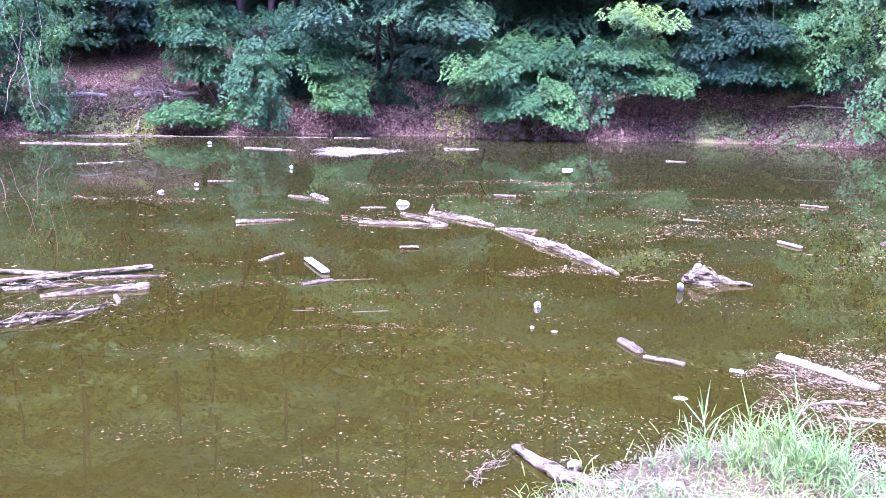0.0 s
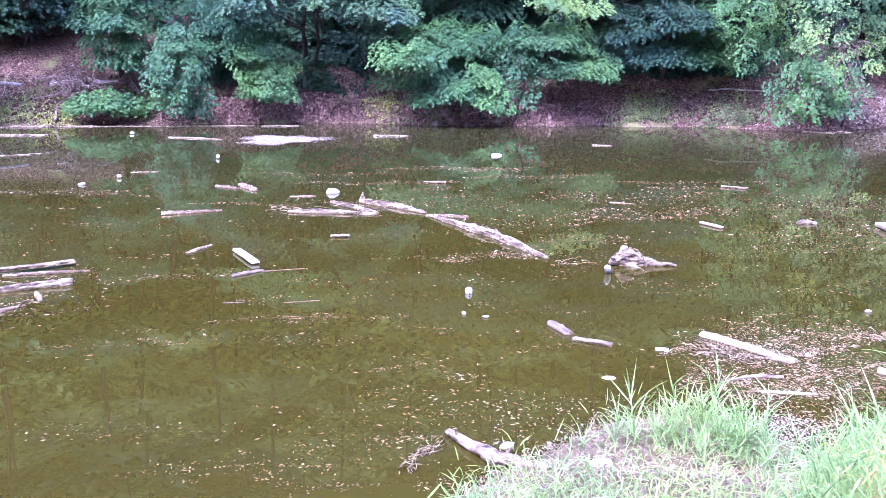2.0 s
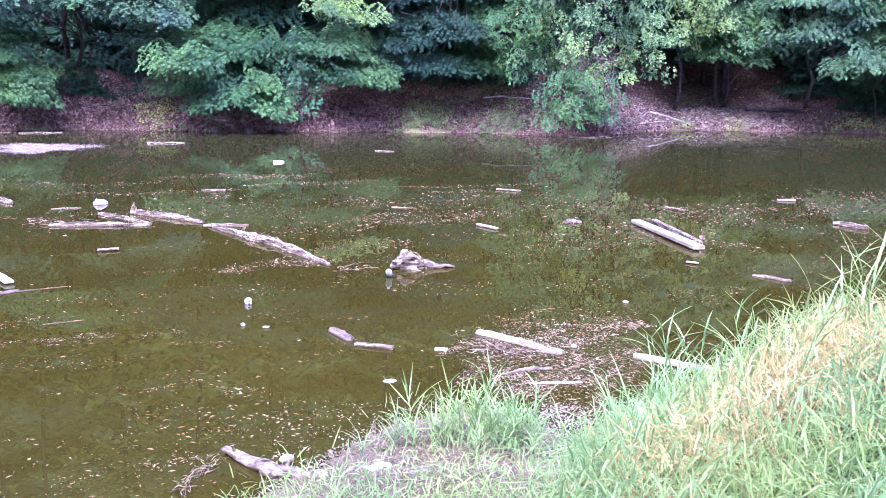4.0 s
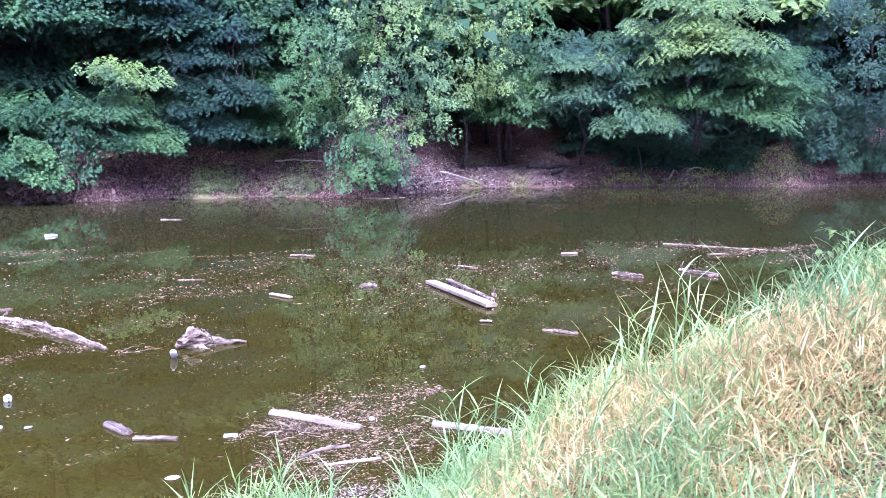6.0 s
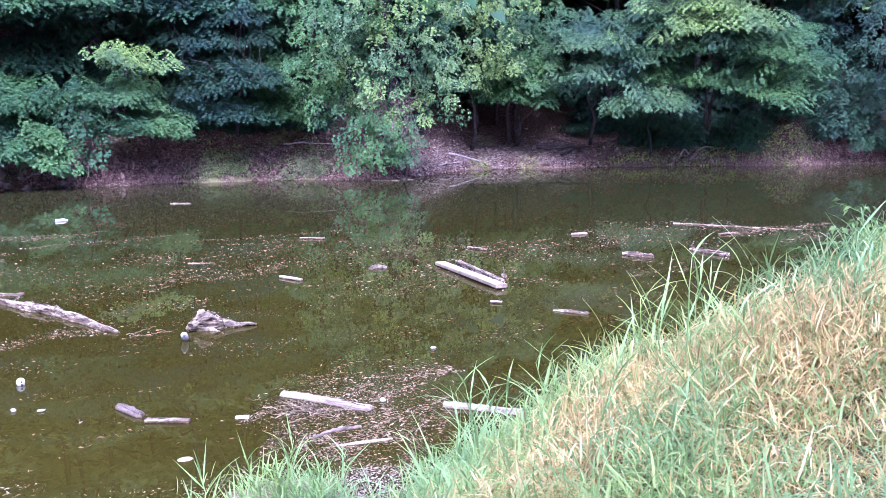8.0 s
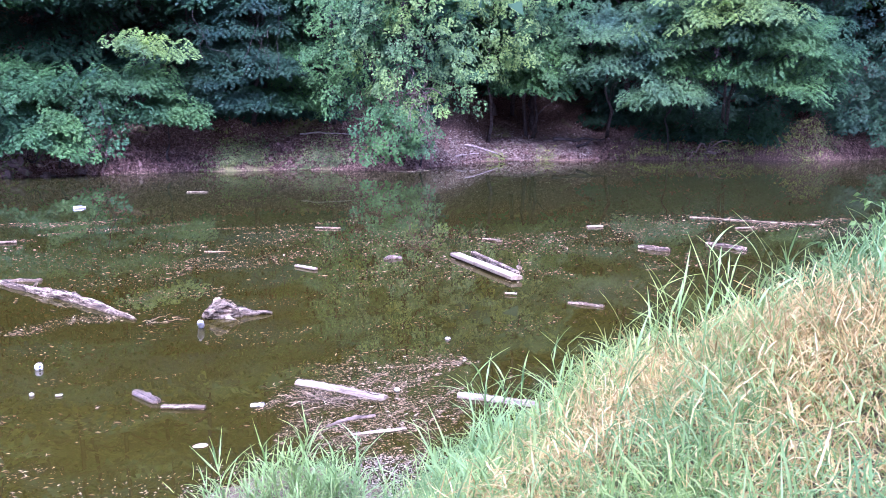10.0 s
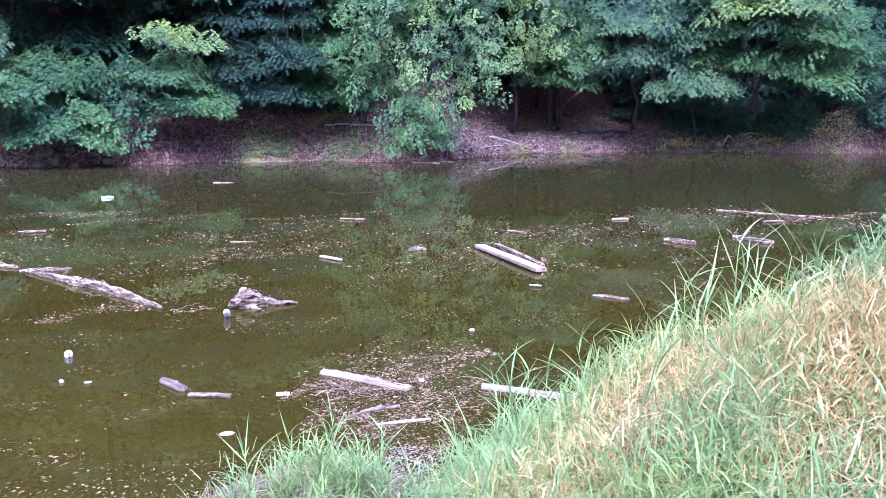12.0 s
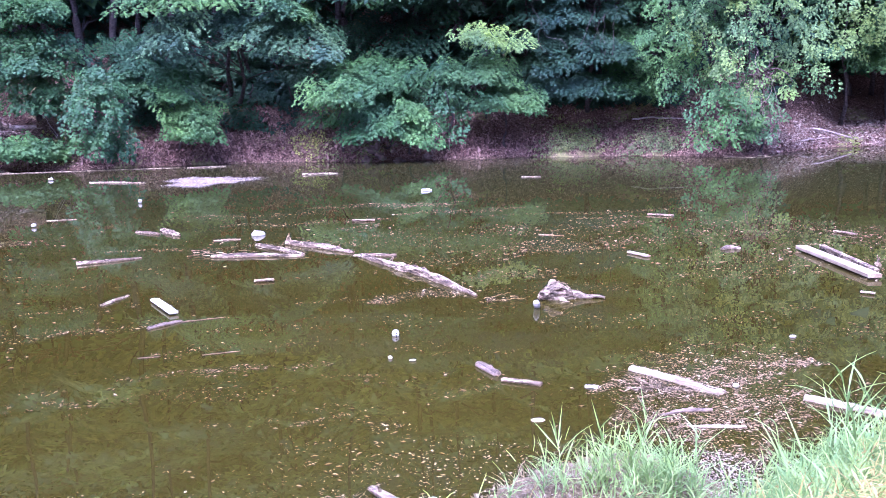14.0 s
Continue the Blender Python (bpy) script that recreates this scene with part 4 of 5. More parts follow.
def broad_weed(seed, x, y, tall):
    """A leafy weed: a few stems with broad light leaves."""
    rng = np.random.default_rng(seed)
    az, r = math.degrees(math.atan2(x, y)), math.hypot(x, y)
    thing = tagged(new("weed"), "leafy yellow-green weed standing in the bank grass", "weed", "weeds in the grass")
    thing.location = (x, y, ground_at(az, r) - 0.03)
    c = np.stack([rng.normal(0, 0.10, 14), rng.normal(0, 0.10, 14), rng.uniform(0.25, tall, 14)], 1)
    ang = rng.uniform(0, 6.28, 14)
    v, t = sprays(rng, c, np.stack([np.cos(ang), np.sin(ang), 0 * ang], 1), np.full(14, 0.09), 9, 0.045, 0.3)
    child("leaves", tri_mesh("leaves", v, t, LEAF_YELLOW), thing)
    for k in range(5):
        child("stem", mesh_from("stem", *tube(bend((0, 0, 0), tuple(c[k]), 5, 0, 0.03, k), [0.004] * 6, 5, 0.05, k), REED, True), thing)


for k, (x, y, tall) in enumerate(((4.6, 2.80, 0.55), (4.85, 3.0, 0.5), (4.3, 2.9, 0.45))):
    broad_weed(900 + k, x, y, tall)


# ---- driftwood and flotsam ----
def drift(name, label, category, points, radii, mat, sides=10, rough=0.15, seed=0, flat=0.8, sink=0.3, stubs=(), group="driftwood", z=0.0):
    """A floating log along ground points; its own x axis runs along it. stubs: (place along, side angle, length)."""
    a, b = Vector((*points[0], 0)), Vector((*points[-1], 0))
    yaw = math.atan2(b.y - a.y, b.x - a.x)
    inv = Matrix.Rotation(-yaw, 4, "Z")
    segs = []
    for p, q in zip(points, points[1:]):
        steps = max(5, int(22 / (len(points) - 1)))
        segs += [Vector((*p, 0)).lerp(Vector((*q, 0)), i / steps) for i in range(steps)]
    segs.append(b)
    loc = [inv @ (s - a) for s in segs]
    n = len(loc)
    rad = [0.58 * float(np.interp(i / (n - 1), np.linspace(0, 1, len(radii)), radii)) for i in range(n)]
    for i, p in enumerate(loc):
        p.y += 0.35 * rad[i] * noise.noise((i * 0.5, seed, 0))
        p.z = rad[i] * flat * (1 - 2 * sink) * 0.5 + 0.2 * rad[i] * noise.noise((i * 0.4, seed, 4))
    thing = new(name, mesh_from(name, *tube(loc, rad, sides, rough, seed, flat), mat, True))
    thing.location, thing.rotation_euler = a + Vector((0, 0, z)), (0, 0, yaw)
    tagged(thing, label, category, group)
    for k, (t, ang, length) in enumerate(stubs):
        i = int(t * (n - 1))
        s = loc[i]
        e = s + Vector((0.25 * length, math.cos(radians(ang)) * length, math.sin(radians(ang)) * length))
        child("branch_stub", mesh_from("branch_stub", *tube(bend(s, e, 4, 0, 0.1 * length, seed + k), [rad[i] * 0.5, rad[i] * 0.45, rad[i] * 0.36, rad[i] * 0.28, rad[i] * 0.18], 7, 0.15, seed + k), mat, True), thing)
    return thing


def plank(name, label, p0, p1, wide, thick, mat, z=0.02, tilt=0.0, chamfer=0.006, group="floating boards", seed=0):
    """A sawn board: worn edges, slightly uneven ends and faces."""
    a, b = Vector((*p0, 0)), Vector((*p1, 0))
    length, yaw = (b - a).length, math.atan2(b.y - a.y, b.x - a.x)
    prof = [(-wide / 2 + chamfer, -thick / 2), (wide / 2 - chamfer, -thick / 2), (wide / 2, -thick / 2 + chamfer), (wide / 2, thick / 2 - chamfer),
            (wide / 2 - chamfer, thick / 2), (-wide / 2 + chamfer, thick / 2), (-wide / 2, thick / 2 - chamfer), (-wide / 2, -thick / 2 + chamfer)]
    v, f, n = [], [], 9
    for i in range(n):
        x = length * i / (n - 1)
        for k, (y, zz) in enumerate(prof):
            e = 0.02 * noise.noise((k * 1.3, seed, i)) if i in (0, n - 1) else 0
            v.append((x + e, y * (1 + 0.05 * noise.noise((i * 0.6, seed, 2))), zz + 0.006 * noise.noise((i * 0.5, seed, 7))))
    for i in range(n - 1):
        for k in range(8):
            p, q = i * 8 + k, i * 8 + (k + 1) % 8
            f.append((p, q, q + 8, p + 8))
    f += [tuple(range(7, -1, -1)), tuple(range((n - 1) * 8, n * 8))]
    thing = new(name, mesh_from(name, v, f, mat))
    thing.location, thing.rotation_euler = (a.x, a.y, z), (radians(tilt), 0, yaw)
    return tagged(thing, label, "board", group)


def lump(name, label, category, x, y, z, size, mat, seed=0, rough=0.25, group="", detail=2, lay=None):
    """A rounded, uneven lump of the given three sizes."""
    bm = bmesh.new()
    bmesh.ops.create_icosphere(bm, subdivisions=detail, radius=0.5)
    for v in bm.verts:
        v.co *= 1 + rough * noise.noise(v.co * 3 + Vector((seed * 3.1, 0, 0))) + rough * 0.4 * noise.noise(v.co * 9 + Vector((seed, 5, 0)))
        v.co = Vector((v.co.x * size[0], v.co.y * size[1], v.co.z * size[2]))
    me = bpy.data.meshes.new(name)
    bm.to_mesh(me)
    bm.free()
    me.materials.append(mat)
    me.polygons.foreach_set("use_smooth", [True] * len(me.polygons))
    thing = new(name, me)
    thing.location = (x, y, z)
    if lay is not None:
        thing.rotation_euler = (0, 0, radians(lay))
    return tagged(thing, label, category, group)


def bottle(label, x, y, long, r, yaw, tilt=0):
    """A floating plastic bottle on its side, with neck and cap."""
    thing = tagged(new("plastic_bottle"), label, "bottle", "floating rubbish")
    thing.location, thing.rotation_euler = (x, y, r * 0.45), (0, radians(tilt), radians(yaw))
    prof = [(0, 0.6), (0.03, 0.95), (0.1, 1), (0.3, 0.96), (0.5, 1), (0.68, 1), (0.8, 0.75), (0.88, 0.42), (0.93, 0.38)]
    v, f, m = [], [], 12
    for s, k in prof:
        v += [(s * long, math.cos(6.2832 * i / m) * r * k, math.sin(6.2832 * i / m) * r * k) for i in range(m)]
    for j in range(len(prof) - 1):
        f += [(j * m + i, j * m + (i + 1) % m, (j + 1) * m + (i + 1) % m, (j + 1) * m + i) for i in range(m)]
    f.append(tuple(range(m - 1, -1, -1)))
    child("body", mesh_from("body", v, f, PLASTIC, True), thing)
    v = [(s * long, math.cos(6.2832 * i / m) * r * 0.42, math.sin(6.2832 * i / m) * r * 0.42) for s in (0.925, 1.0) for i in range(m)]
    f = [(i, (i + 1) % m, m + (i + 1) % m, m + i) for i in range(m)] + [tuple(range(m - 1, -1, -1)), tuple(range(m, 2 * m))]
    child("cap", mesh_from("cap", v, f, PLASTIC), thing, "white screw cap")
    return thing


GREY = "grey weathered driftwood log floating on the water"
# the long log and the stump
drift("log", "long bent grey driftwood log half sunk in the water", "log", [(0.90, 12.85), (1.36, 11.75), (1.62, 11.25), (2.05, 9.82)], [0.07, 0.105, 0.145, 0.12, 0.05], DRIFTWOOD, 16, 0.34, 1, 0.9, 0.28, [(0.25, 60, 0.14), (0.62, 50, 0.1)])
drift("log", "short flat grey driftwood piece beside the long log", "log", [(0.80, 12.98), (1.42, 12.77)], [0.05, 0.1, 0.07], DRIFTWOOD, 9, 0.2, 2, 0.6)
def stump(x, y):
    """The upturned stump: a gnarled, cracked butt with knuckles, an arched rootlet and one long root."""
    thing = tagged(new("stump"), "gnarled grey tree stump with one long root floating on its side", "stump", "driftwood")
    thing.location = (x, y, 0)
    spine = [(-0.20, 0.0, 0.00), (-0.14, 0.0, 0.03), (-0.07, 0.0, 0.07), (-0.02, 0.0, 0.085), (0.04, -0.01, 0.085), (0.10, -0.02, 0.06), (0.17, -0.03, 0.04), (0.24, -0.04, 0.03)]
    butt = tube(spine, [0.03, 0.07, 0.10, 0.115, 0.105, 0.085, 0.06, 0.04], 18, 0.42, 5, 1.0, 2.2)
    child("butt", mesh_from("butt", *butt, STUMP_WOOD), thing)
    for k, (p, q, sag, r0, r1) in enumerate((((0.12, -0.02, 0.05), (0.56, -0.16, 0.01), 0.0, 0.055, 0.016), ((-0.03, 0.0, 0.08), (-0.025, 0.02, 0.235), 0.0, 0.075, 0.035), ((0.02, 0.0, 0.10), (0.055, 0.0, 0.20), 0.0, 0.06, 0.025),
                                             ((-0.10, 0, 0.05), (-0.19, -0.09, 0.075), 0.0, 0.055, 0.035), ((0.0, 0, 0.02), (0.10, -0.22, -0.01), 0.0, 0.045, 0.02), ((0.05, -0.04, 0.20), (0.20, -0.16, -0.02), 0.07, 0.008, 0.006))):
        pts = bend(p, q, 7, sag, 0.03, k + 3)
        child("root", mesh_from("root", *tube(pts, [r0 + (r1 - r0) * i / 7 for i in range(8)], 9, 0.35, k), STUMP_WOOD, k in (0, 5)), thing)
    return thing


stump(2.92, 9.50).scale = (0.97, 0.97, 0.92)
bottle("white plastic bottle floating beside the stump", 2.60, 9.12, 0.17, 0.036, 250, -30)

# the raft of logs farther out
drift("log", GREY, "log", [(-1.33, 13.39), (-0.6, 13.3), (0.05, 13.11)], [0.09, 0.12, 0.10, 0.05], DRIFTWOOD, 10, 0.25, 3, 0.7)
drift("log", GREY, "log", [(-0.70, 14.33), (-0.3, 13.7), (0.05, 13.15)], [0.06, 0.09, 0.06], DRIFTWOOD, 9, 0.2, 4, 0.9, 0.1)
drift("log", "grey driftwood log with an upright branch stub", "log", [(-0.22, 14.36), (0.4, 13.75), (0.80, 13.17)], [0.10, 0.12, 0.05], DRIFTWOOD, 10, 0.2, 5, 0.9, 0.2, [(0.02, 84, 0.17), (0.05, 110, 0.11)])
drift("log", GREY, "log", [(-3.25, 13.26), (-2.39, 13.60)], [0.10, 0.08, 0.07, 0.03], DRIFTWOOD, 10, 0.2, 6, 0.8)
drift("log", "short grey driftwood stick", "log", [(-2.27, 10.40), (-2.06, 10.88)], [0.04, 0.05, 0.03], DRIFTWOOD, 8, 0.25, 7)
plank("board", "pale white-painted board end sticking out of the water", (-1.68, 10.45), (-1.36, 9.72), 0.10, 0.03, FOAM, 0.03)
drift("log", "dark wet forked branch under a pale board", "branch", [(-1.54, 9.15), (-1.24, 9.41)], [0.05, 0.06, 0.04], DRIFT_DARK, 8, 0.25, 8)
drift("branch", "thin wet twig floating on the water", "branch", [(-1.24, 9.38), (-0.78, 9.49)], [0.02, 0.014, 0.01], DRIFT_DARK, 6, 0.2, 9)
drift("log", GREY, "log", [(-3.0, 16.53), (-2.53, 16.10)], [0.05, 0.08, 0.06], DRIFTWOOD, 8, 0.3, 10)
drift("log", GREY, "log", [(-2.55, 16.6), (-2.17, 15.85)], [0.1, 0.12, 0.1], DRIFTWOOD, 9, 0.3, 11)
drift("log", "flat weathered bark piece floating", "bark", [(-1.47, 15.06), (-1.02, 15.09)], [0.04, 0.07, 0.05], DRIFTWOOD, 8, 0.4, 12, 0.5)
lump("float", "rounded pale foam block floating", "float", -0.75, 15.5, 0.03, (0.24, 0.17, 0.13), FOAM, 3, 0.6, "floating rubbish")
plank("board", "small pale board lying flat on the water", (-0.58, 11.32), (-0.33, 11.34), 0.08, 0.025, DRIFTWOOD)
plank("board", "small pale board lying flat on the water", (0.98, 16.82), (1.42, 16.77), 0.12, 0.03, DRIFTWOOD)

# boards and logs by the far left raft
plank("board", "long grey sawn plank on the raft of driftwood", (-5.1, 8.72), (-3.40, 9.80), 0.10, 0.035, DRIFTWOOD, 0.05)
plank("board", "grey sawn plank on the raft of driftwood", (-5.6, 9.66), (-4.34, 9.47), 0.10, 0.03, DRIFTWOOD, 0.02)
drift("log", GREY, "log", [(-4.0, 9.32), (-3.15, 9.50)], [0.04, 0.06, 0.03], DRIFTWOOD, 8, 0.25, 13)
drift("log", "thick pale driftwood log with cut ends", "log", [(-4.1, 8.48), (-3.13, 8.93)], [0.05, 0.10, 0.095], DRIFTWOOD, 11, 0.2, 14, 0.9, 0.3)
drift("log", GREY, "log", [(-4.6, 8.75), (-3.95, 9.02)], [0.05, 0.08, 0.04], DRIFTWOOD, 9, 0.3, 15)
drift("log", GREY, "log", [(-4.1, 7.32), (-3.57, 7.74)], [0.05, 0.06, 0.04], DRIFTWOOD, 8, 0.35, 16)
drift("log", GREY, "log", [(-3.57, 7.74), (-3.30, 8.10)], [0.03, 0.05, 0.03], DRIFTWOOD, 8, 0.35, 17)
drift("log", "short knotty driftwood piece", "log", [(-3.38, 8.60), (-3.20, 8.24)], [0.03, 0.05, 0.04], DRIFTWOOD, 8, 0.35, 18)

def twig_raft(label, x, y, yaw, long, wide, count, seed, fine=1.0):
    """A low tangle of pale twigs and roots afloat, each twig a part."""
    g = np.random.default_rng(seed)
    thing = tagged(new("twig_tangle"), label, "twigs", "driftwood")
    thing.location, thing.rotation_euler = (x, y, 0), (0, 0, radians(yaw))
    for k in range(count):
        c = Vector((g.normal(0, long * 0.4), g.normal(0, wide * 0.4), abs(g.normal(0.012, 0.02))))
        a, d = g.normal(0, 0.6), g.uniform(0.12, 0.34) * long
        w = Vector((math.cos(a), math.sin(a), g.normal(0, 0.12))) * d
        r0 = g.uniform(0.003, 0.009) * fine
        pts = bend(c - w, c + w, 6, g.uniform(-0.01, 0.03), 0.035, seed + k)
        child("twig", mesh_from("twig", *tube(pts, [r0 * (1.15 - i / 8) for i in range(7)], 5, 0.2, k), DRIFTWOOD, True), thing)
    return thing


twig_raft("tangled pale roots and twigs floating beside the planks", -3.75, 7.62, 35, 0.75, 0.22, 34, 81, 1.6)
twig_raft("tangled pale twigs between the planks", -4.15, 8.95, 20, 0.7, 0.22, 24, 82, 1.5)
twig_raft("pale fibrous roots reaching from the spit into the water", 0.28, 4.62, 60, 0.30, 0.06, 30, 83, 0.4)
twig_raft("matted fibrous roots beside a pale timber", 2.78, 6.22, -50, 0.45, 0.22, 40, 84, 0.5)
twig_raft("twigs and bark drifting beside the stump", 2.30, 9.55, 0, 0.35, 0.12, 8, 85)
twig_raft("twigs caught at the raft of logs", -1.2, 13.6, 0, 0.6, 0.3, 14, 86)
twig_raft("driftwood tangle along the far waterline", -15.4, 33.2, 2, 3.0, 0.5, 26, 88, 2.6)
twig_raft("driftwood tangle along the far waterline", -12.6, 33.6, 4, 2.4, 0.4, 18, 89, 2.4)
drift("branch", "pale forked branch floating off the bank", "branch", [(-9.55, 22.3), (-8.8, 22.75), (-8.45, 23.2)], [0.03, 0.05, 0.02], DRIFTWOOD, 7, 0.3, 90)
twig_raft("branch pile drifting beside far poles", -13.3, 29.9, 0, 1.2, 0.5, 16, 87)

# near pieces
drift("log", "short dark round log end with worn bark", "log", [(1.555, 7.18), (1.65, 6.87)], [0.062, 0.07, 0.066, 0.06], DRIFT_DARK, 11, 0.12, 44, 0.95, 0.2)
plank("board", "short grey board drifting behind a post end", (1.66, 6.74), (1.94, 6.55), 0.06, 0.028, DRIFTWOOD, 0.012)
plank("board", "small square white panel floating flat", (2.27, 6.45), (2.36, 6.41), 0.075, 0.008, FOAM, 0.006)
drift("beam", "pale half-round timber floating with a flat sawn face", "timber", [(2.79, 6.80), (3.01, 6.45), (3.23, 6.05)], [0.082, 0.085, 0.08, 0.082], SAWN, 14, 0.07, 19, 0.70, 0.34)
drift("branch", "dark wet driftwood branch by the timber", "branch", [(2.58, 5.72), (2.80, 5.78), (3.00, 5.75)], [0.02, 0.04, 0.03], DRIFT_DARK, 8, 0.4, 20)
drift("branch", "thin pale stick on the muddy edge", "branch", [(2.69, 5.49), (3.08, 5.40)], [0.02, 0.03, 0.022], SAWN, 8, 0.3, 21)
drift("log", "pale log end beside the grassy bank", "log", [(3.78, 5.83), (4.2, 5.3)], [0.06, 0.065, 0.06], SAWN, 11, 0.15, 22, 0.9, 0.25)
drift("log", "bent grey driftwood branch run aground on the spit", "log", [(0.45, 4.91), (0.57, 4.69), (0.70, 4.49), (0.85, 4.42), (1.06, 4.32)], [0.04, 0.06, 0.08, 0.065, 0.035], STUMP_WOOD, 11, 0.32, 23, 0.9, 0.2, [(0.1, 120, 0.08), (0.55, 60, 0.10)], z=0.02)
lump("foam_block", "white foam chunk washed up beside a branch", "foam", 0.77, 4.60, 0.06, (0.085, 0.06, 0.05), FOAM, 5, 0.25, "floating rubbish")
lump("foam_block", "white foam chunk washed up on the spit", "foam", 1.21, 4.18, ground_at(16.2, 4.35) + 0.015, (0.14, 0.09, 0.04), FOAM, 6, 0.25, "floating rubbish")
float_body = lump("float", "white plastic float with two dark holes", "float", 0.95, 8.32, 0.02, (0.075, 0.07, 0.085), PLASTIC, 7, 0.1, "floating rubbish")
for hz in (0.012, -0.014):
    hole = lump("hole", "dark round hole", "", 0.004, -0.031, hz, (0.02, 0.014, 0.018), DARK_PLASTIC, 1, 0.05)
    hole.parent = float_body
lump("float", "small white foam crumb floating", "float", 0.82, 7.56, 0.01, (0.04, 0.04, 0.035), FOAM, 8, 0.3, "floating rubbish")
lump("float", "small white foam crumb floating", "float", 1.01, 7.44, 0.01, (0.06, 0.04, 0.02), FOAM, 9, 0.3, "floating rubbish")
lump("leaf_disc", "pale round leaf floating flat", "leaf", 1.71, 5.82, 0.004, (0.105, 0.085, 0.012), FRESH, 10, 0.15, "floating rubbish")
lump("float", "white rounded foam float", "float", 4.62, 7.40, 0.008, (0.065, 0.045, 0.03), FOAM, 11, 0.15, "floating rubbish")
lump("float", "white foam crumb near the timber", "float", 3.42, 6.2, 0.01, (0.05, 0.05, 0.04), FOAM, 12, 0.2, "floating rubbish")

# right-hand water
plank("board", "long pale plank floating beside another", (7.30, 11.65), (6.98, 9.52), 0.17, 0.05, FRESH, 0.05)
plank("board", "long grey plank floating beside a pale one", (7.60, 11.60), (7.19, 9.80), 0.08, 0.06, DRIFTWOOD, 0.05)
drift("branch", "knobbly dark driftwood stub at a plank's end", "branch", [(7.56, 10.25), (7.66, 10.45)], [0.05, 0.06, 0.03], DRIFTWOOD, 8, 0.35, 24, 1.0, 0.2, [(0.1, 80, 0.14), (0.8, 110, 0.1)])
drift("log", GREY, "log", [(6.74, 8.12), (6.95, 7.72)], [0.04, 0.06, 0.05], DRIFTWOOD, 9, 0.25, 25)
drift("log", "pale log section with a dark cut end", "log", [(10.52, 10.93), (10.66, 10.38)], [0.09, 0.11, 0.10], DRIFTWOOD, 11, 0.15, 26, 0.9, 0.25)
drift("log", "pale log section with a raised broken end", "log", [(11.88, 10.66), (11.84, 9.80)], [0.07, 0.10, 0.10], DRIFTWOOD, 11, 0.15, 27, 0.9, 0.25, [(0.03, 75, 0.16)])
drift("pole", "long thin pole floating among debris", "pole", [(14.6, 13.65), (15.2, 12.5), (15.9, 11.36)], [0.05, 0.04, 0.02], DRIFTWOOD, 7, 0.2, 28)
drift("log", "short dark curved bark piece floating", "log", [(6.22, 11.98), (6.36, 12.05), (6.5, 11.95)], [0.05, 0.09, 0.05], DRIFT_DARK, 8, 0.3, 47, 0.9, 0.2)
plank("board", "small pale board floating", (4.80, 12.08), (4.94, 11.66), 0.07, 0.03, SAWN)
plank("board", "thin pale board floating", (6.70, 15.98), (7.08, 15.65), 0.06, 0.03, DRIFTWOOD)
plank("board", "thin grey board floating", (8.75, 13.04), (8.86, 12.64), 0.07, 0.03, DRIFTWOOD)
plank("board", "short pale board chip floating", (6.36, 8.90), (6.46, 8.79), 0.05, 0.02, SAWN)
plank("board", "short pale board floating among debris", (11.5, 13.44), (11.8, 13.33), 0.10, 0.03, SAWN)
plank("board", "short grey board floating among debris", (13.9, 11.76), (14.3, 11.68), 0.09, 0.03, DRIFTWOOD)
drift("branch", "forked pale twig floating", "branch", [(4.00, 14.15), (4.38, 13.94)], [0.03, 0.02, 0.015], DRIFTWOOD, 6, 0.3, 29, 1, 0.3, [(0.5, 30, 0.15)])
bottle("white plastic bottle lying on the water", 3.05, 22.1, 0.30, 0.042, 20)
lump("float", "white round foam float", "float", -5.17, 17.85, 0.04, (0.10, 0.09, 0.08), FOAM, 14, 0.1, "floating rubbish")
lump("float", "white round foam float", "float", -3.86, 21.7, 0.05, (0.09, 0.09, 0.11), FOAM, 15, 0.1, "floating rubbish")
lump("float", "pale foam lump floating", "float", -5.57, 16.8, 0.02, (0.13, 0.09, 0.07), FOAM, 16, 0.6, "floating rubbish")
drift("branch", "thin dark stick floating", "branch", [(-0.87, 8.05), (-0.53, 8.11)], [0.012, 0.014, 0.01], DRIFT_DARK, 6, 0.2, 30)
drift("branch", "thin dark stick floating", "branch", [(-1.45, 8.08), (-1.25, 8.09)], [0.012, 0.014, 0.01], DRIFT_DARK, 6, 0.2, 31)

# by the far shore
drift("pole", "long thin pole lying along the far waterline", "pole", [(-17.6, 33.1), (-11, 33.6), (-4.6, 34.05)], [0.05, 0.05, 0.04, 0.03], DRIFTWOOD, 7, 0.15, 32)
drift("log", "long pale bamboo-like pole floating near the bank", "pole", [(-14.5, 29.45), (-10.7, 29.35)], [0.04, 0.05, 0.05], DRIFTWOOD, 7, 0.1, 33)
drift("log", "long pale pole floating near the bank", "pole", [(-14.3, 29.05), (-10.7, 28.75)], [0.04, 0.05, 0.04], DRIFTWOOD, 7, 0.1, 34)
drift("log", "pale log floating near the bank", "log", [(-6.55, 28.3), (-5.6, 27.9), (-4.72, 27.4)], [0.06, 0.08, 0.04], DRIFTWOOD, 8, 0.2, 35)
drift("log", "pale log floating near the bank", "log", [(-4.3, 33.7), (-2.9, 33.95)], [0.06, 0.1, 0.05], DRIFTWOOD, 8, 0.2, 36)
drift("log", "short pale log floating near the bank", "log", [(0.0, 28.67), (1.15, 28.85)], [0.11, 0.10, 0.06], DRIFTWOOD, 8, 0.2, 37)
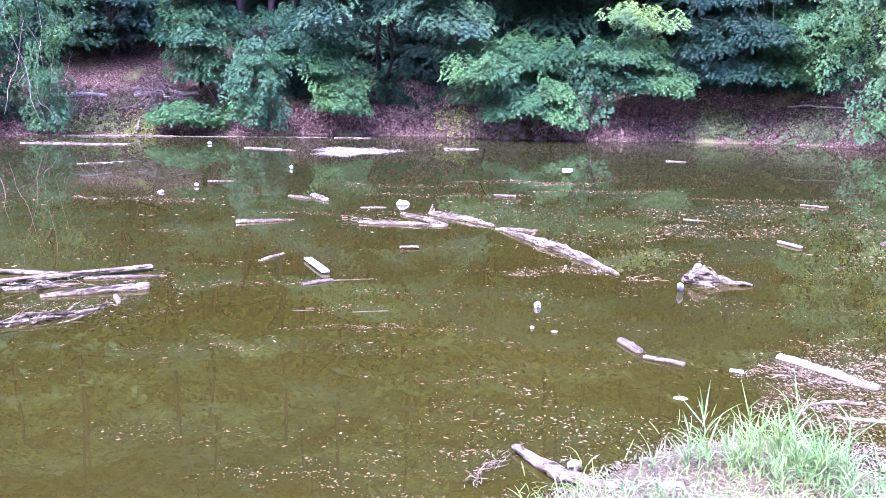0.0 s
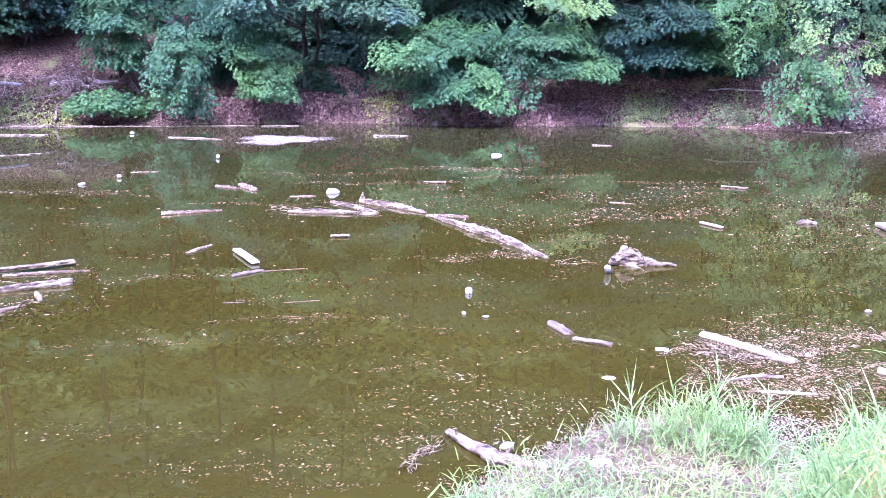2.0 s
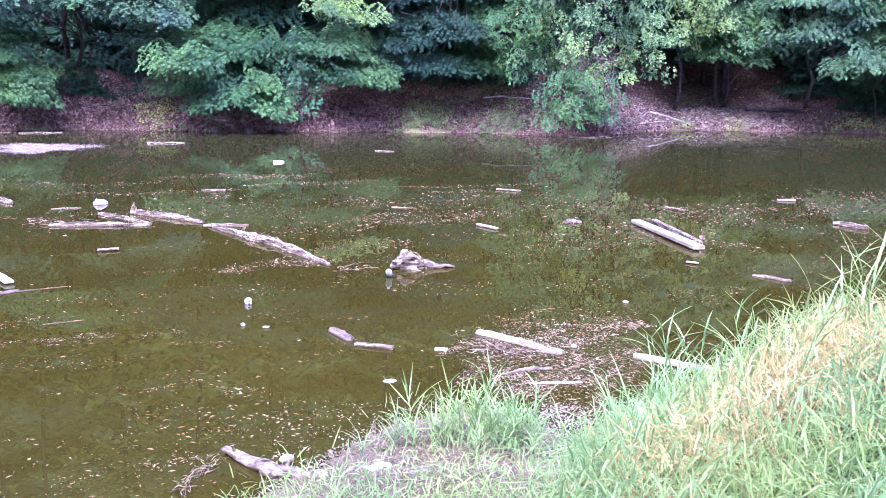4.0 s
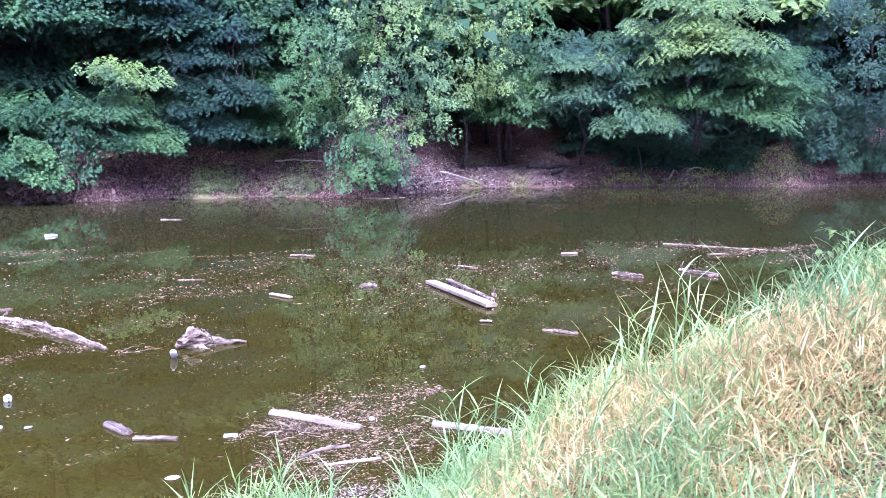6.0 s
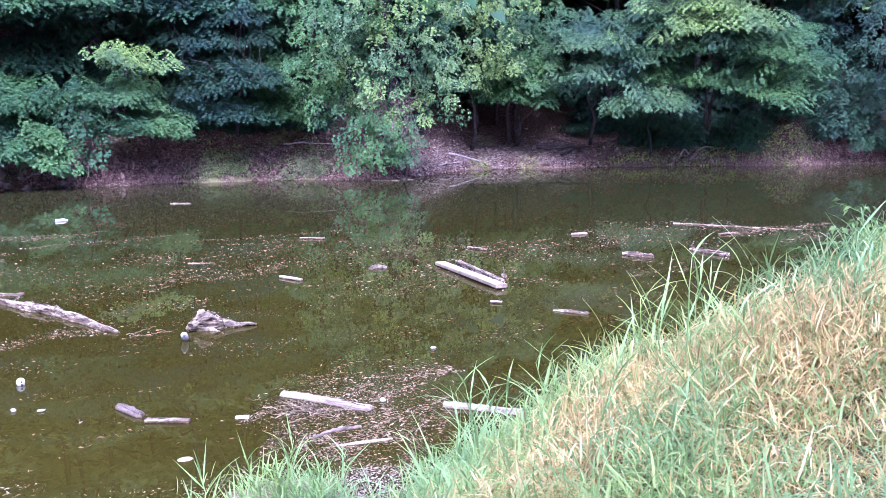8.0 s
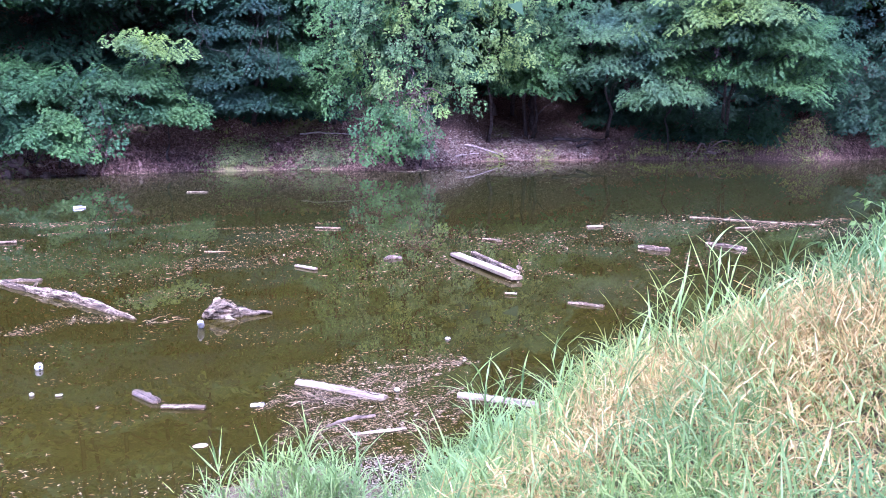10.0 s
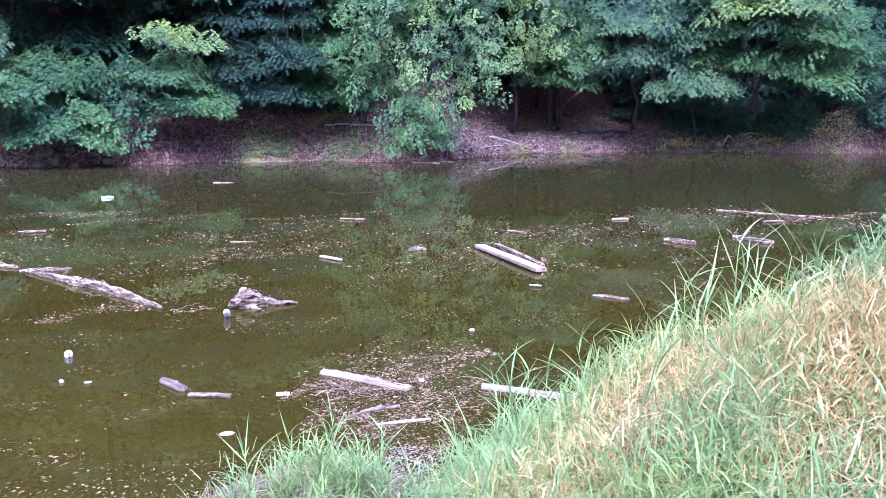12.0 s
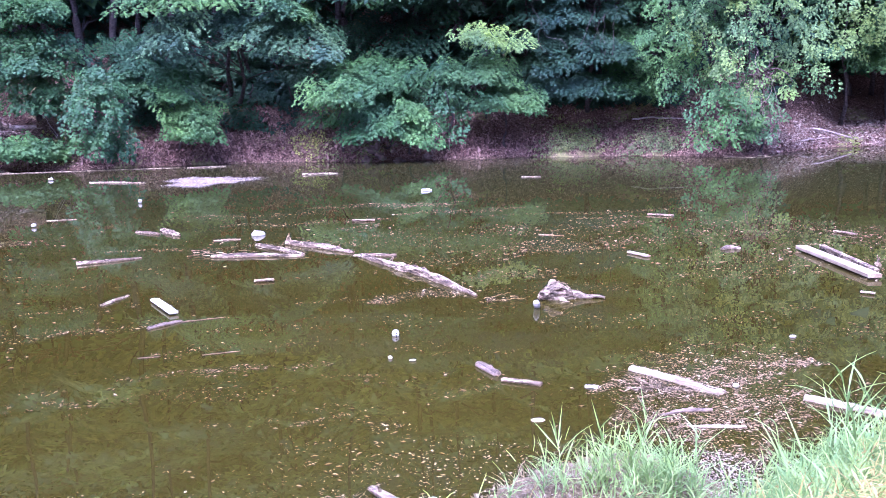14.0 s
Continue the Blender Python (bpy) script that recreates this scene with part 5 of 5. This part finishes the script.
drift("log", "short pale log floating near the bank", "log", [(6.5, 25.19), (7.0, 24.9)], [0.06, 0.06, 0.05], DRIFTWOOD, 8, 0.2, 38)
drift("log", "thin pale stick floating", "branch", [(-5.2, 18.8), (-4.62, 18.87)], [0.03, 0.03, 0.02], DRIFTWOOD, 6, 0.2, 39)
drift("log", "grey beam lying along the foot of the point", "log", [(15.3, 31.7), (17.4, 30.2)], [0.08, 0.09, 0.07], DRIFTWOOD, 8, 0.2, 40)
drift("log", "short pale log at the foot of the point", "log", [(15.7, 30.6), (16.6, 29.9)], [0.05, 0.06, 0.05], DRIFTWOOD, 8, 0.2, 41)
lump("float", "small white plastic piece with a branch by the bank", "float", -8.1, 29.8, 0.04, (0.16, 0.10, 0.10), FOAM, 17, 0.5, "floating rubbish")


# ---- far bank: fallen logs, roots, rocks ----
def fallen(label, az0, r0, az1, r1, rad, seed, lift=0.0, mat=TWIG_WOOD, name="fallen_log"):
    p, q = polar(az0, r0, ground_at(az0, r0) + rad * 0.7 + lift), polar(az1, r1, ground_at(az1, r1) + rad * 0.7 + lift)
    pts = [s - p for s in bend(p, q, 8, 0.05, 0.15, seed)]
    thing = new(name, mesh_from(name, *tube(pts, [rad * (1.1 - 0.06 * i) for i in range(9)], 8, 0.2, seed), mat, True))
    thing.location = p
    return tagged(thing, label, "log", "fallen wood on the far bank")


fallen("pale fallen log lying across the littered bank", -24.4, 37.2, -21.2, 37.2, 0.09, 50, 0.95)
fallen("pale fallen log behind an upturned root plate", -19.6, 37.8, -15.8, 37.4, 0.11, 51, 0.5)
fallen("pale stick leaning on the bank at the waterline", -19.6, 36.75, -19.4, 37.3, 0.04, 52, 0.2)
fallen("dark fallen log on the shaded beach slope", 38.0, 45.5, 40.6, 46.5, 0.10, 53, 0.1, BARK)
fallen("dark fallen branch on the shaded beach slope", 39.5, 45.2, 41.3, 46.5, 0.06, 54, 0.1, BARK)
fallen("thin dead branch on the littered bank", 21.5, 37.2, 24.8, 36.9, 0.035, 55, 0.12)
fallen("thin dead branch on the beach", 32.2, 42.0, 34.6, 42.6, 0.05, 56, 0.05)
fallen("thin dead branch on the beach", 31.6, 40.2, 33.2, 41.9, 0.04, 57, 0.05)


def root_tangle(label, az, r, z, count, reach, seed, name="root_tangle"):
    """Roots that twist out of the bank, each a part."""
    g = np.random.default_rng(seed)
    foot = polar(az, r, z)
    thing = tagged(new(name), label, "roots", "exposed roots")
    thing.location = foot
    for k in range(count):
        e = Vector((g.normal(0, reach), -abs(g.normal(0, reach * 0.5)), g.normal(0.0, reach * 0.6)))
        s = Vector((g.normal(0, reach * 0.3), 0.3, g.normal(0, reach * 0.25)))
        pts = bend(s, e, 8, g.uniform(-0.2, 0.3), reach * 0.5, seed + k)
        r0 = g.uniform(0.018, 0.065)
        child("root", mesh_from("root", *tube(pts, [r0 * (1.1 - i / 9) for i in range(9)], 5, 0.2, k), ROOT_WOOD, True), thing)
    return thing


root_tangle("upturned root plate of a fallen tree on the bank", -18.2, 37.0, ground_at(-18.6, 37.0) + 1.35, 80, 0.72, 61)
root_tangle("tangle of bare roots over the undercut bank", 5.0, 34.8, 0.7, 20, 0.7, 62)
root_tangle("tangle of bare roots over the undercut bank", 8.2, 34.7, 0.6, 14, 0.5, 63)
root_tangle("dead vine stems hanging in the point's foliage", 29.3, 34.6, 2.9, 18, 0.5, 64)
root_tangle("dead twigs on the dark bank", 1.8, 36.4, 1.2, 16, 0.7, 65)
root_tangle("roots and dead twigs at the shaded waterline", 48.0, 46.0, 0.4, 14, 0.8, 66)
root_tangle("bare grey stems in the shrubs at the water", -25.2, 35.9, 2.4, 8, 0.8, 67)


def vine_bundle(label, az, r, z_low, z_high, spread, count, seed, mat=TWIG_WOOD):
    """Bare winding vines that hang through the leaves, each a part."""
    g = np.random.default_rng(seed)
    thing = tagged(new("vine"), label, "vine", "hanging vines")
    thing.location = polar(az, r, z_low)
    side = Vector((math.cos(radians(az)), -math.sin(radians(az)), 0))
    for k in range(count):
        p = side * g.normal(0, spread) + polar(az, g.uniform(0.0, 0.5)) + Vector((0, 0, g.uniform(0, 0.3 * (z_high - z_low))))
        q = p + side * g.normal(0, 0.7 * spread) + Vector((0, 0, g.uniform(0.4, 1.0) * (z_high - z_low))) + polar(az, g.uniform(0.0, 0.6))
        pts = bend(p, q, 9, 0, 0.35, seed + k)
        r0 = g.uniform(0.008, 0.016)
        child("vine_stem", mesh_from("vine_stem", *tube(pts, [r0 * (1.1 - i / 14) for i in range(10)], 5, 0.15, k), mat, True), thing)
    return thing


vine_bundle("pale bare vines hanging through leaves to the water", -26.3, 35.1, 0.3, 5.0, 0.9, 9, 101)
vine_bundle("pale bare stems standing by the waterline shrubs", -24.0, 36.0, 0.4, 2.8, 0.6, 7, 102)
vine_bundle("bare grey vines hanging in a yellow-green tree", 29.4, 33.7, 1.2, 3.6, 0.5, 8, 103, ROOT_WOOD)
vine_bundle("thin dead branches in the dark leaves", 18.6, 34.1, 3.4, 6.4, 1.2, 7, 104, BARK)
vine_bundle("bare twigs hanging below a leafy bush", 8.6, 33.6, 0.1, 1.8, 0.6, 9, 105, ROOT_WOOD)
vine_bundle("bare twigs rising from the shaded bank", 0.6, 35.7, 0.4, 2.6, 0.7, 8, 106, ROOT_WOOD)
vine_bundle("bare twigs beside a fallen root plate", -14.8, 36.4, 0.5, 2.8, 0.6, 8, 107)
grock = np.random.default_rng(71)
for k in range(9):
    az = grock.uniform(3.2, 8.4)
    rr = float(np.interp(az, FAR_AZ, FAR_R)) + grock.uniform(-0.1, 0.7)
    sz = grock.uniform(0.2, 0.45)
    lump("rock", "angular grey rock at the waterline below bare roots", "rock", *polar(az, rr, ground_at(az, rr) + 0.05 * sz), (sz * 1.3, sz, sz * 0.8), ROCK, 30 + k, 0.8, "bank rocks", 3, grock.uniform(0, 360))


# ---- leaf litter on the far bank, weeds, and what floats in small pieces ----
def flakes(rng, x, y, z, size, tilt=0.25, slender=0.6, dome=0.12):
    """Small four-cornered flakes with a raised middle."""
    n = len(x)
    yaw = rng.uniform(0, 6.283, n)
    a, b = size, size * rng.uniform(slender * 0.5, slender * 1.3, n)
    c, s = np.cos(yaw), np.sin(yaw)
    mid = np.stack([x, y, z + size * dome + 0.001], 1)
    out = [mid]
    for u, w in ((1, 0.1), (0.1, 1), (-1, -0.1), (-0.1, -1)):
        du, dw = u * a * rng.uniform(0.4, 0.6, n), w * b * rng.uniform(0.4, 0.6, n)
        out.append(np.stack([x + c * du - s * dw, y + s * du + c * dw, z + rng.normal(0, tilt, n) * size * 0.5], 1))
    v = np.stack(out, 1).reshape(-1, 3)
    k = np.arange(n)[:, None] * 5
    t = np.concatenate([k + [[0, 1, 2]], k + [[0, 2, 3]], k + [[0, 3, 4]], k + [[0, 4, 1]]], 1).reshape(-1, 3)
    return v, t


rng = np.random.default_rng(31)
n = 34000
a = rng.uniform(-30, 62, n)
d = np.where(rng.uniform(0, 1, n) < 0.5, np.abs(rng.normal(0, 0.6, n)), rng.exponential(1.7, n)) + 0.03
r = np.interp(a, FAR_AZ, FAR_R) + d
x, y = np.sin(np.radians(a)) * r, np.cos(np.radians(a)) * r
v, t = flakes(rng, x, y, np.zeros(n), rng.uniform(0.06, 0.17, n), 0.6)
v[:, 2] += 0.5 * height(np.degrees(np.arctan2(v[:, 0], v[:, 1])), np.hypot(v[:, 0], v[:, 1])) + 0.5 * np.repeat(height(a, r), 5) + 0.03
tagged(new("leaf_litter", tri_mesh("leaf_litter", v, t, LITTER_BITS)), "pinkish brown fallen leaves covering the far bank", "leaves", kind="stuff")
g = np.random.default_rng(48)
n = 30000
ca, cr = g.uniform(8, 34, n), g.uniform(3.6, 5.7, n)
cx, cy = np.sin(np.radians(ca)) * cr, np.cos(np.radians(ca)) * cr
ok = g.uniform(0, 1, n) < channel(cx, cy) * 0.9 + 0.05
cx, cy = cx[ok], cy[ok]
v, t = flakes(g, cx, cy, np.maximum(height(ca[ok], cr[ok]), 0) + 0.006, g.uniform(0.006, 0.026, len(cx)), 0.25, 0.4)
tagged(new("washed_up_scraps", tri_mesh("washed_up_scraps", v, t, CREAM_BITS)), "pale bark and leaf scraps washed into a wet channel", "debris", kind="stuff")
spit_n = 5500
spit_x, spit_y = g.uniform(0.5, 2.5, spit_n), g.uniform(3.6, 4.8, spit_n)
spit_az, spit_r = np.degrees(np.arctan2(spit_x, spit_y)), np.hypot(spit_x, spit_y)
ok = on_bank(spit_az, spit_r, -0.12) & (g.uniform(0, 1, spit_n) < (0.75 + 0.5 * wobble(spit_x * 6, spit_y * 7)) * (1 - 0.7 * tuft(spit_az, spit_r)))
spit_x, spit_y, spit_az, spit_r = spit_x[ok], spit_y[ok], spit_az[ok], spit_r[ok]
v, t = flakes(g, spit_x, spit_y, np.maximum(height(spit_az, spit_r), 0) + 0.012, g.uniform(0.008, 0.040, len(spit_x)), 0.3, 0.45)
tagged(new("spit_scraps", tri_mesh("spit_scraps", v, t, SPIT_BITS)), "cream leaf and wood scraps washed over the low spit", "debris", kind="stuff")
n = 8000
ca, cd = rng.uniform(29.8, 40.5, n), np.abs(rng.normal(0, 2.2, n)) + 0.05
cr = np.interp(ca, FAR_AZ, FAR_R) + cd
v, t = flakes(rng, np.sin(np.radians(ca)) * cr, np.cos(np.radians(ca)) * cr, height(ca, cr) + 0.04, rng.uniform(0.05, 0.16, n), 0.4, 0.4)
tagged(new("beach_scraps", tri_mesh("beach_scraps", v, t, BEACH_BITS)), "pale bark and wood scraps strewn over the beach", "debris", kind="stuff")
WEED_AZ = [(-20.6, 1.5), (-18.8, 1.3), (16.8, 1.2), (18.2, 1.6), (18.0, 1.4), (22.4, 1.4), (23.6, 1.6), (-22.5, 1.5), (-14.6, 0.9), (0.8, 1.2), (45.5, 2.5), (49.5, 2.0), (53.4, 1.6), (53.4, 1.2), (4.5, 0.8), (34.4, 0.5), (37.6, 0.5)]
wc, wa = [], []
for az, w in WEED_AZ:
    n = int(75 * w)
    ca = az + rng.normal(0, w * 0.6, n)
    cr = np.interp(ca, FAR_AZ, FAR_R) + np.abs(rng.normal(0.1, 0.8, n))
    wc.append(np.stack([np.sin(np.radians(ca)) * cr, np.cos(np.radians(ca)) * cr, height(ca, cr) + 0.06], 1))
    wa.append(ca)
wc, wa = np.concatenate(wc), np.radians(np.concatenate(wa))
v, t = sprays(rng, wc, np.stack([-np.sin(wa), -np.cos(wa), 0 * wa], 1), rng.uniform(0.14, 0.30, len(wa)), 12, 0.10, 0.5, 0.25)
tagged(new("weeds", tri_mesh("weeds", v, t, MOSS)), "low green weeds and moss clumps on the bank", "weeds", kind="stuff")


def patchy(x, y, s, seed):
    return np.array([noise.fractal((px * s, py * s * 1.6, seed), 1.0, 2.0, 4) for px, py in zip(x, y)])


def floating(seed, name, label, mat, count, size, zone, need, slender=0.6, spread=0.22):
    g = np.random.default_rng(seed)
    a = g.uniform(zone[0], zone[1], count)
    r = np.exp(g.uniform(math.log(zone[2]), math.log(zone[3]), count))
    x, y = np.sin(np.radians(a)) * r, np.cos(np.radians(a)) * r
    x2, y2 = x * 0.30, y * 0.85
    p = patchy(x2, y2, 1.0, seed * 1.7) + 0.35 * patchy(x, y, 1.4, seed)
    extra = 0.9 * np.exp(-(((x - 3.2) / 0.9) ** 2 + ((y - 6.1) / 0.8) ** 2)) + 0.33 * np.exp(-((r - 13.5) / 3.5) ** 2) + 0.35 * np.exp(-(((x - 1.0) / 1.6) ** 2 + ((y - 5.0) / 0.6) ** 2))
    ok = (p + extra + g.normal(0, spread, count) > need) & (r > np.interp(a, NEAR_AZ, NEAR_R) - 0.15) & (r < np.interp(a, FAR_AZ, FAR_R) - 0.3)
    x, y, r = x[ok], y[ok], r[ok]
    v, t = flakes(g, x, y, np.full(len(x), 0.003), g.uniform(size[0], size[1], len(x)) * (0.6 + 0.05 * np.minimum(r, 20)), 0.1, slender)
    return tagged(new(name, tri_mesh(name, v, t, mat)), label, "debris", kind="stuff")


def debris_mats(seed, name, label, mat, spots, per, size, slender):
    """Packed scum, scraps and straw in long drifting mats: x, y, half length, half width, thickness of cover."""
    g = np.random.default_rng(seed)
    xs, ys = [], []
    for x, y, a, b, cover in spots:
        n = int(per * cover * a * b * 60)
        k = g.uniform(-1, 1, n)
        thin = g.normal(0, 0.45, n) * np.sqrt(np.clip(1.1 - np.abs(k), 0.05, 1))
        thin = np.round(thin * 4 + 0.9 * np.sin(k * 5 + x) + 0.5 * np.sin(k * 13 + y)) / 4 + g.normal(0, 0.22, n)
        xs.append(x + k * a + 0.15 * a * np.sin(thin * 5))
        ys.append(y + thin * b + 0.12 * b * np.sin(k * 4 + x))
    x, y = np.concatenate(xs), np.concatenate(ys)
    r = np.hypot(x, y)
    y = y + 0.10 * np.sin(x * 2.1 + y) + 0.05 * np.sin(x * 5.3)
    v, t = flakes(g, x, y, np.full(len(x), 0.003), g.uniform(size[0], size[1], len(x)) * (0.6 + 0.04 * np.minimum(r, 20)), 0.12, slender)
    return tagged(new(name, tri_mesh(name, v, t, mat)), label, "debris", kind="stuff")


MATS = [(-0.2, 5.45, 0.7, 0.12, 0.5), (0.4, 5.2, 0.6, 0.12, 0.9), (0.7, 5.6, 0.5, 0.08, 0.8), (-1.2, 4.9, 0.7, 0.12, 0.4), (-0.2, 6.3, 0.5, 0.08, 0.6), (1.40, 9.97, 0.55, 0.22, 2.6), (-0.68, 7.53, 0.40, 0.14, 0.8), (-1.67, 6.9, 0.16, 0.10, 1.2), (-1.96, 9.26, 0.5, 0.25, 0.6), (-3.0, 9.1, 0.6, 0.5, 0.5), (-3.3, 7.8, 0.6, 0.4, 0.6),
        (-3.9, 8.1, 0.6, 0.3, 1.0), (0.25, 6.07, 0.5, 0.35, 0.4), (2.85, 6.0, 0.6, 0.6, 3.0), (3.5, 6.55, 0.8, 0.6, 2.6), (2.75, 5.1, 0.3, 0.45, 2.2), (4.0, 7.1, 0.7, 0.4, 0.5), (3.2, 5.5, 0.6, 0.4, 2.2), (0.3, 4.9, 0.7, 0.4, 0.6),
        (1.18, 8.0, 0.25, 0.2, 0.5), (4.5, 14.5, 1.6, 1.3, 0.22), (1.2, 14.3, 1.4, 1.2, 0.2), (2.2, 12.2, 0.9, 0.5, 0.5), (-1.0, 18.3, 1.8, 0.6, 0.2), (2.35, 9.5, 0.3, 0.12, 1.2), (6.2, 11.1, 1.2, 0.8, 0.3),
        (13.7, 13.0, 2.0, 1.8, 0.22), (9.3, 12.0, 2.4, 1.9, 0.16), (5.6, 7.4, 0.6, 0.25, 0.5), (3.9, 12.8, 1.2, 0.6, 0.4), (7.2, 13.8, 2.2, 1.6, 0.16), (-2.2, 10.3, 0.8, 0.4, 0.3), (1.6, 6.55, 0.5, 0.12, 0.6), (-0.3, 8.8, 0.6, 0.2, 0.4)]
gs = np.random.default_rng(47)
for k in range(70):
    sa, sr = gs.uniform(-29, 60), math.exp(gs.uniform(math.log(6.5), math.log(20)))
    MATS.append((math.sin(radians(sa)) * sr, math.cos(radians(sa)) * sr, gs.uniform(0.25, 0.09 * sr + 0.2), gs.uniform(0.04, 0.03 * sr + 0.02), gs.uniform(0.15, 0.6)))
LEAF_MATS = [(-0.52, 7.53, 0.30, 0.08, 0.9), (0.09, 7.38, 0.22, 0.12, 0.7), (0.49, 7.01, 0.26, 0.07, 0.6), (0.20, 6.11, 0.24, 0.06, 0.9), (0.07, 5.71, 0.18, 0.10, 0.5), (0.68, 5.82, 0.18, 0.12, 0.6), (0.14, 4.92, 0.18, 0.09, 1.6), (-0.35, 4.91, 0.12, 0.07, 1.0),
             (-0.53, 4.63, 0.30, 0.10, 0.7), (0.26, 4.62, 0.10, 0.06, 1.0), (-1.82, 6.90, 0.16, 0.08, 1.0), (-1.12, 8.18, 0.25, 0.15, 0.5), (-1.32, 7.59, 0.28, 0.08, 0.6), (0.35, 4.31, 0.14, 0.10, 1.6), (-0.97, 4.46, 0.40, 0.12, 0.6), (-0.34, 4.38, 0.30, 0.10, 0.7),
             (2.9, 6.5, 0.6, 0.16, 2.0), (3.4, 6.25, 0.5, 0.10, 3.0), (3.0, 5.55, 0.5, 0.16, 2.2), (3.5, 5.8, 0.4, 0.14, 2.4), (2.5, 5.4, 0.3, 0.15, 1.4), (2.75, 5.0, 0.25, 0.20, 2.0), (3.9, 6.6, 0.5, 0.12, 1.6), (2.6, 5.75, 0.14, 0.22, 4.0)]
debris_mats(49, "leaf_scrap_mats", "cream and tan leaf and bark scraps gathered in streaks", PALE_BITS, LEAF_MATS, 62, (0.006, 0.034), 0.45)
debris_mats(45, "scum_mats", "brown scum of bark crumbs and leaf scraps in drifting mats", BROWN_BITS, MATS, 30, (0.006, 0.022), 0.34)
debris_mats(46, "straw_mats", "pale straw and wood splinters in drifting mats", PALE_BITS, MATS, 9, (0.009, 0.060), 0.2)
floating(41, "floating_chips", "pale wood chips and foam crumbs scattered over the water", PALE_BITS, 24000, (0.005, 0.032), (-30, 62, 3.6, 21), 0.78, spread=0.13)
floating(42, "floating_leaves", "brown leaf scraps and bark crumbs drifting in streaks", BROWN_BITS, 66000, (0.006, 0.026), (-30, 62, 3.6, 19), 0.76, spread=0.09)
floating(43, "floating_sticks", "thin pale sticks and straw floating on the water", PALE_BITS, 11000, (0.02, 0.07), (-30, 62, 3.8, 20), 0.72, 0.08)
g = np.random.default_rng(44)
n = 5200
turn, rho = g.uniform(0, 6.283, n), np.sqrt(g.uniform(0, 1, n))
rho = rho * (0.72 + 0.22 * np.sin(turn * 3 + 1) + 0.12 * np.sin(turn * 7)) + g.normal(0, 0.12, n)
mx, my = -2.9 + 1.5 * rho * np.cos(turn), 27.4 + 2.0 * rho * np.sin(turn)
v, t = flakes(g, mx, my, np.full(n, 0.01), g.uniform(0.05, 0.16, n), 0.04, 0.3, 0.02)
tagged(new("debris_mat", tri_mesh("debris_mat", v, t, BEACH_BITS)), "pale mat of packed straw and wood scraps afloat", "debris", kind="stuff")
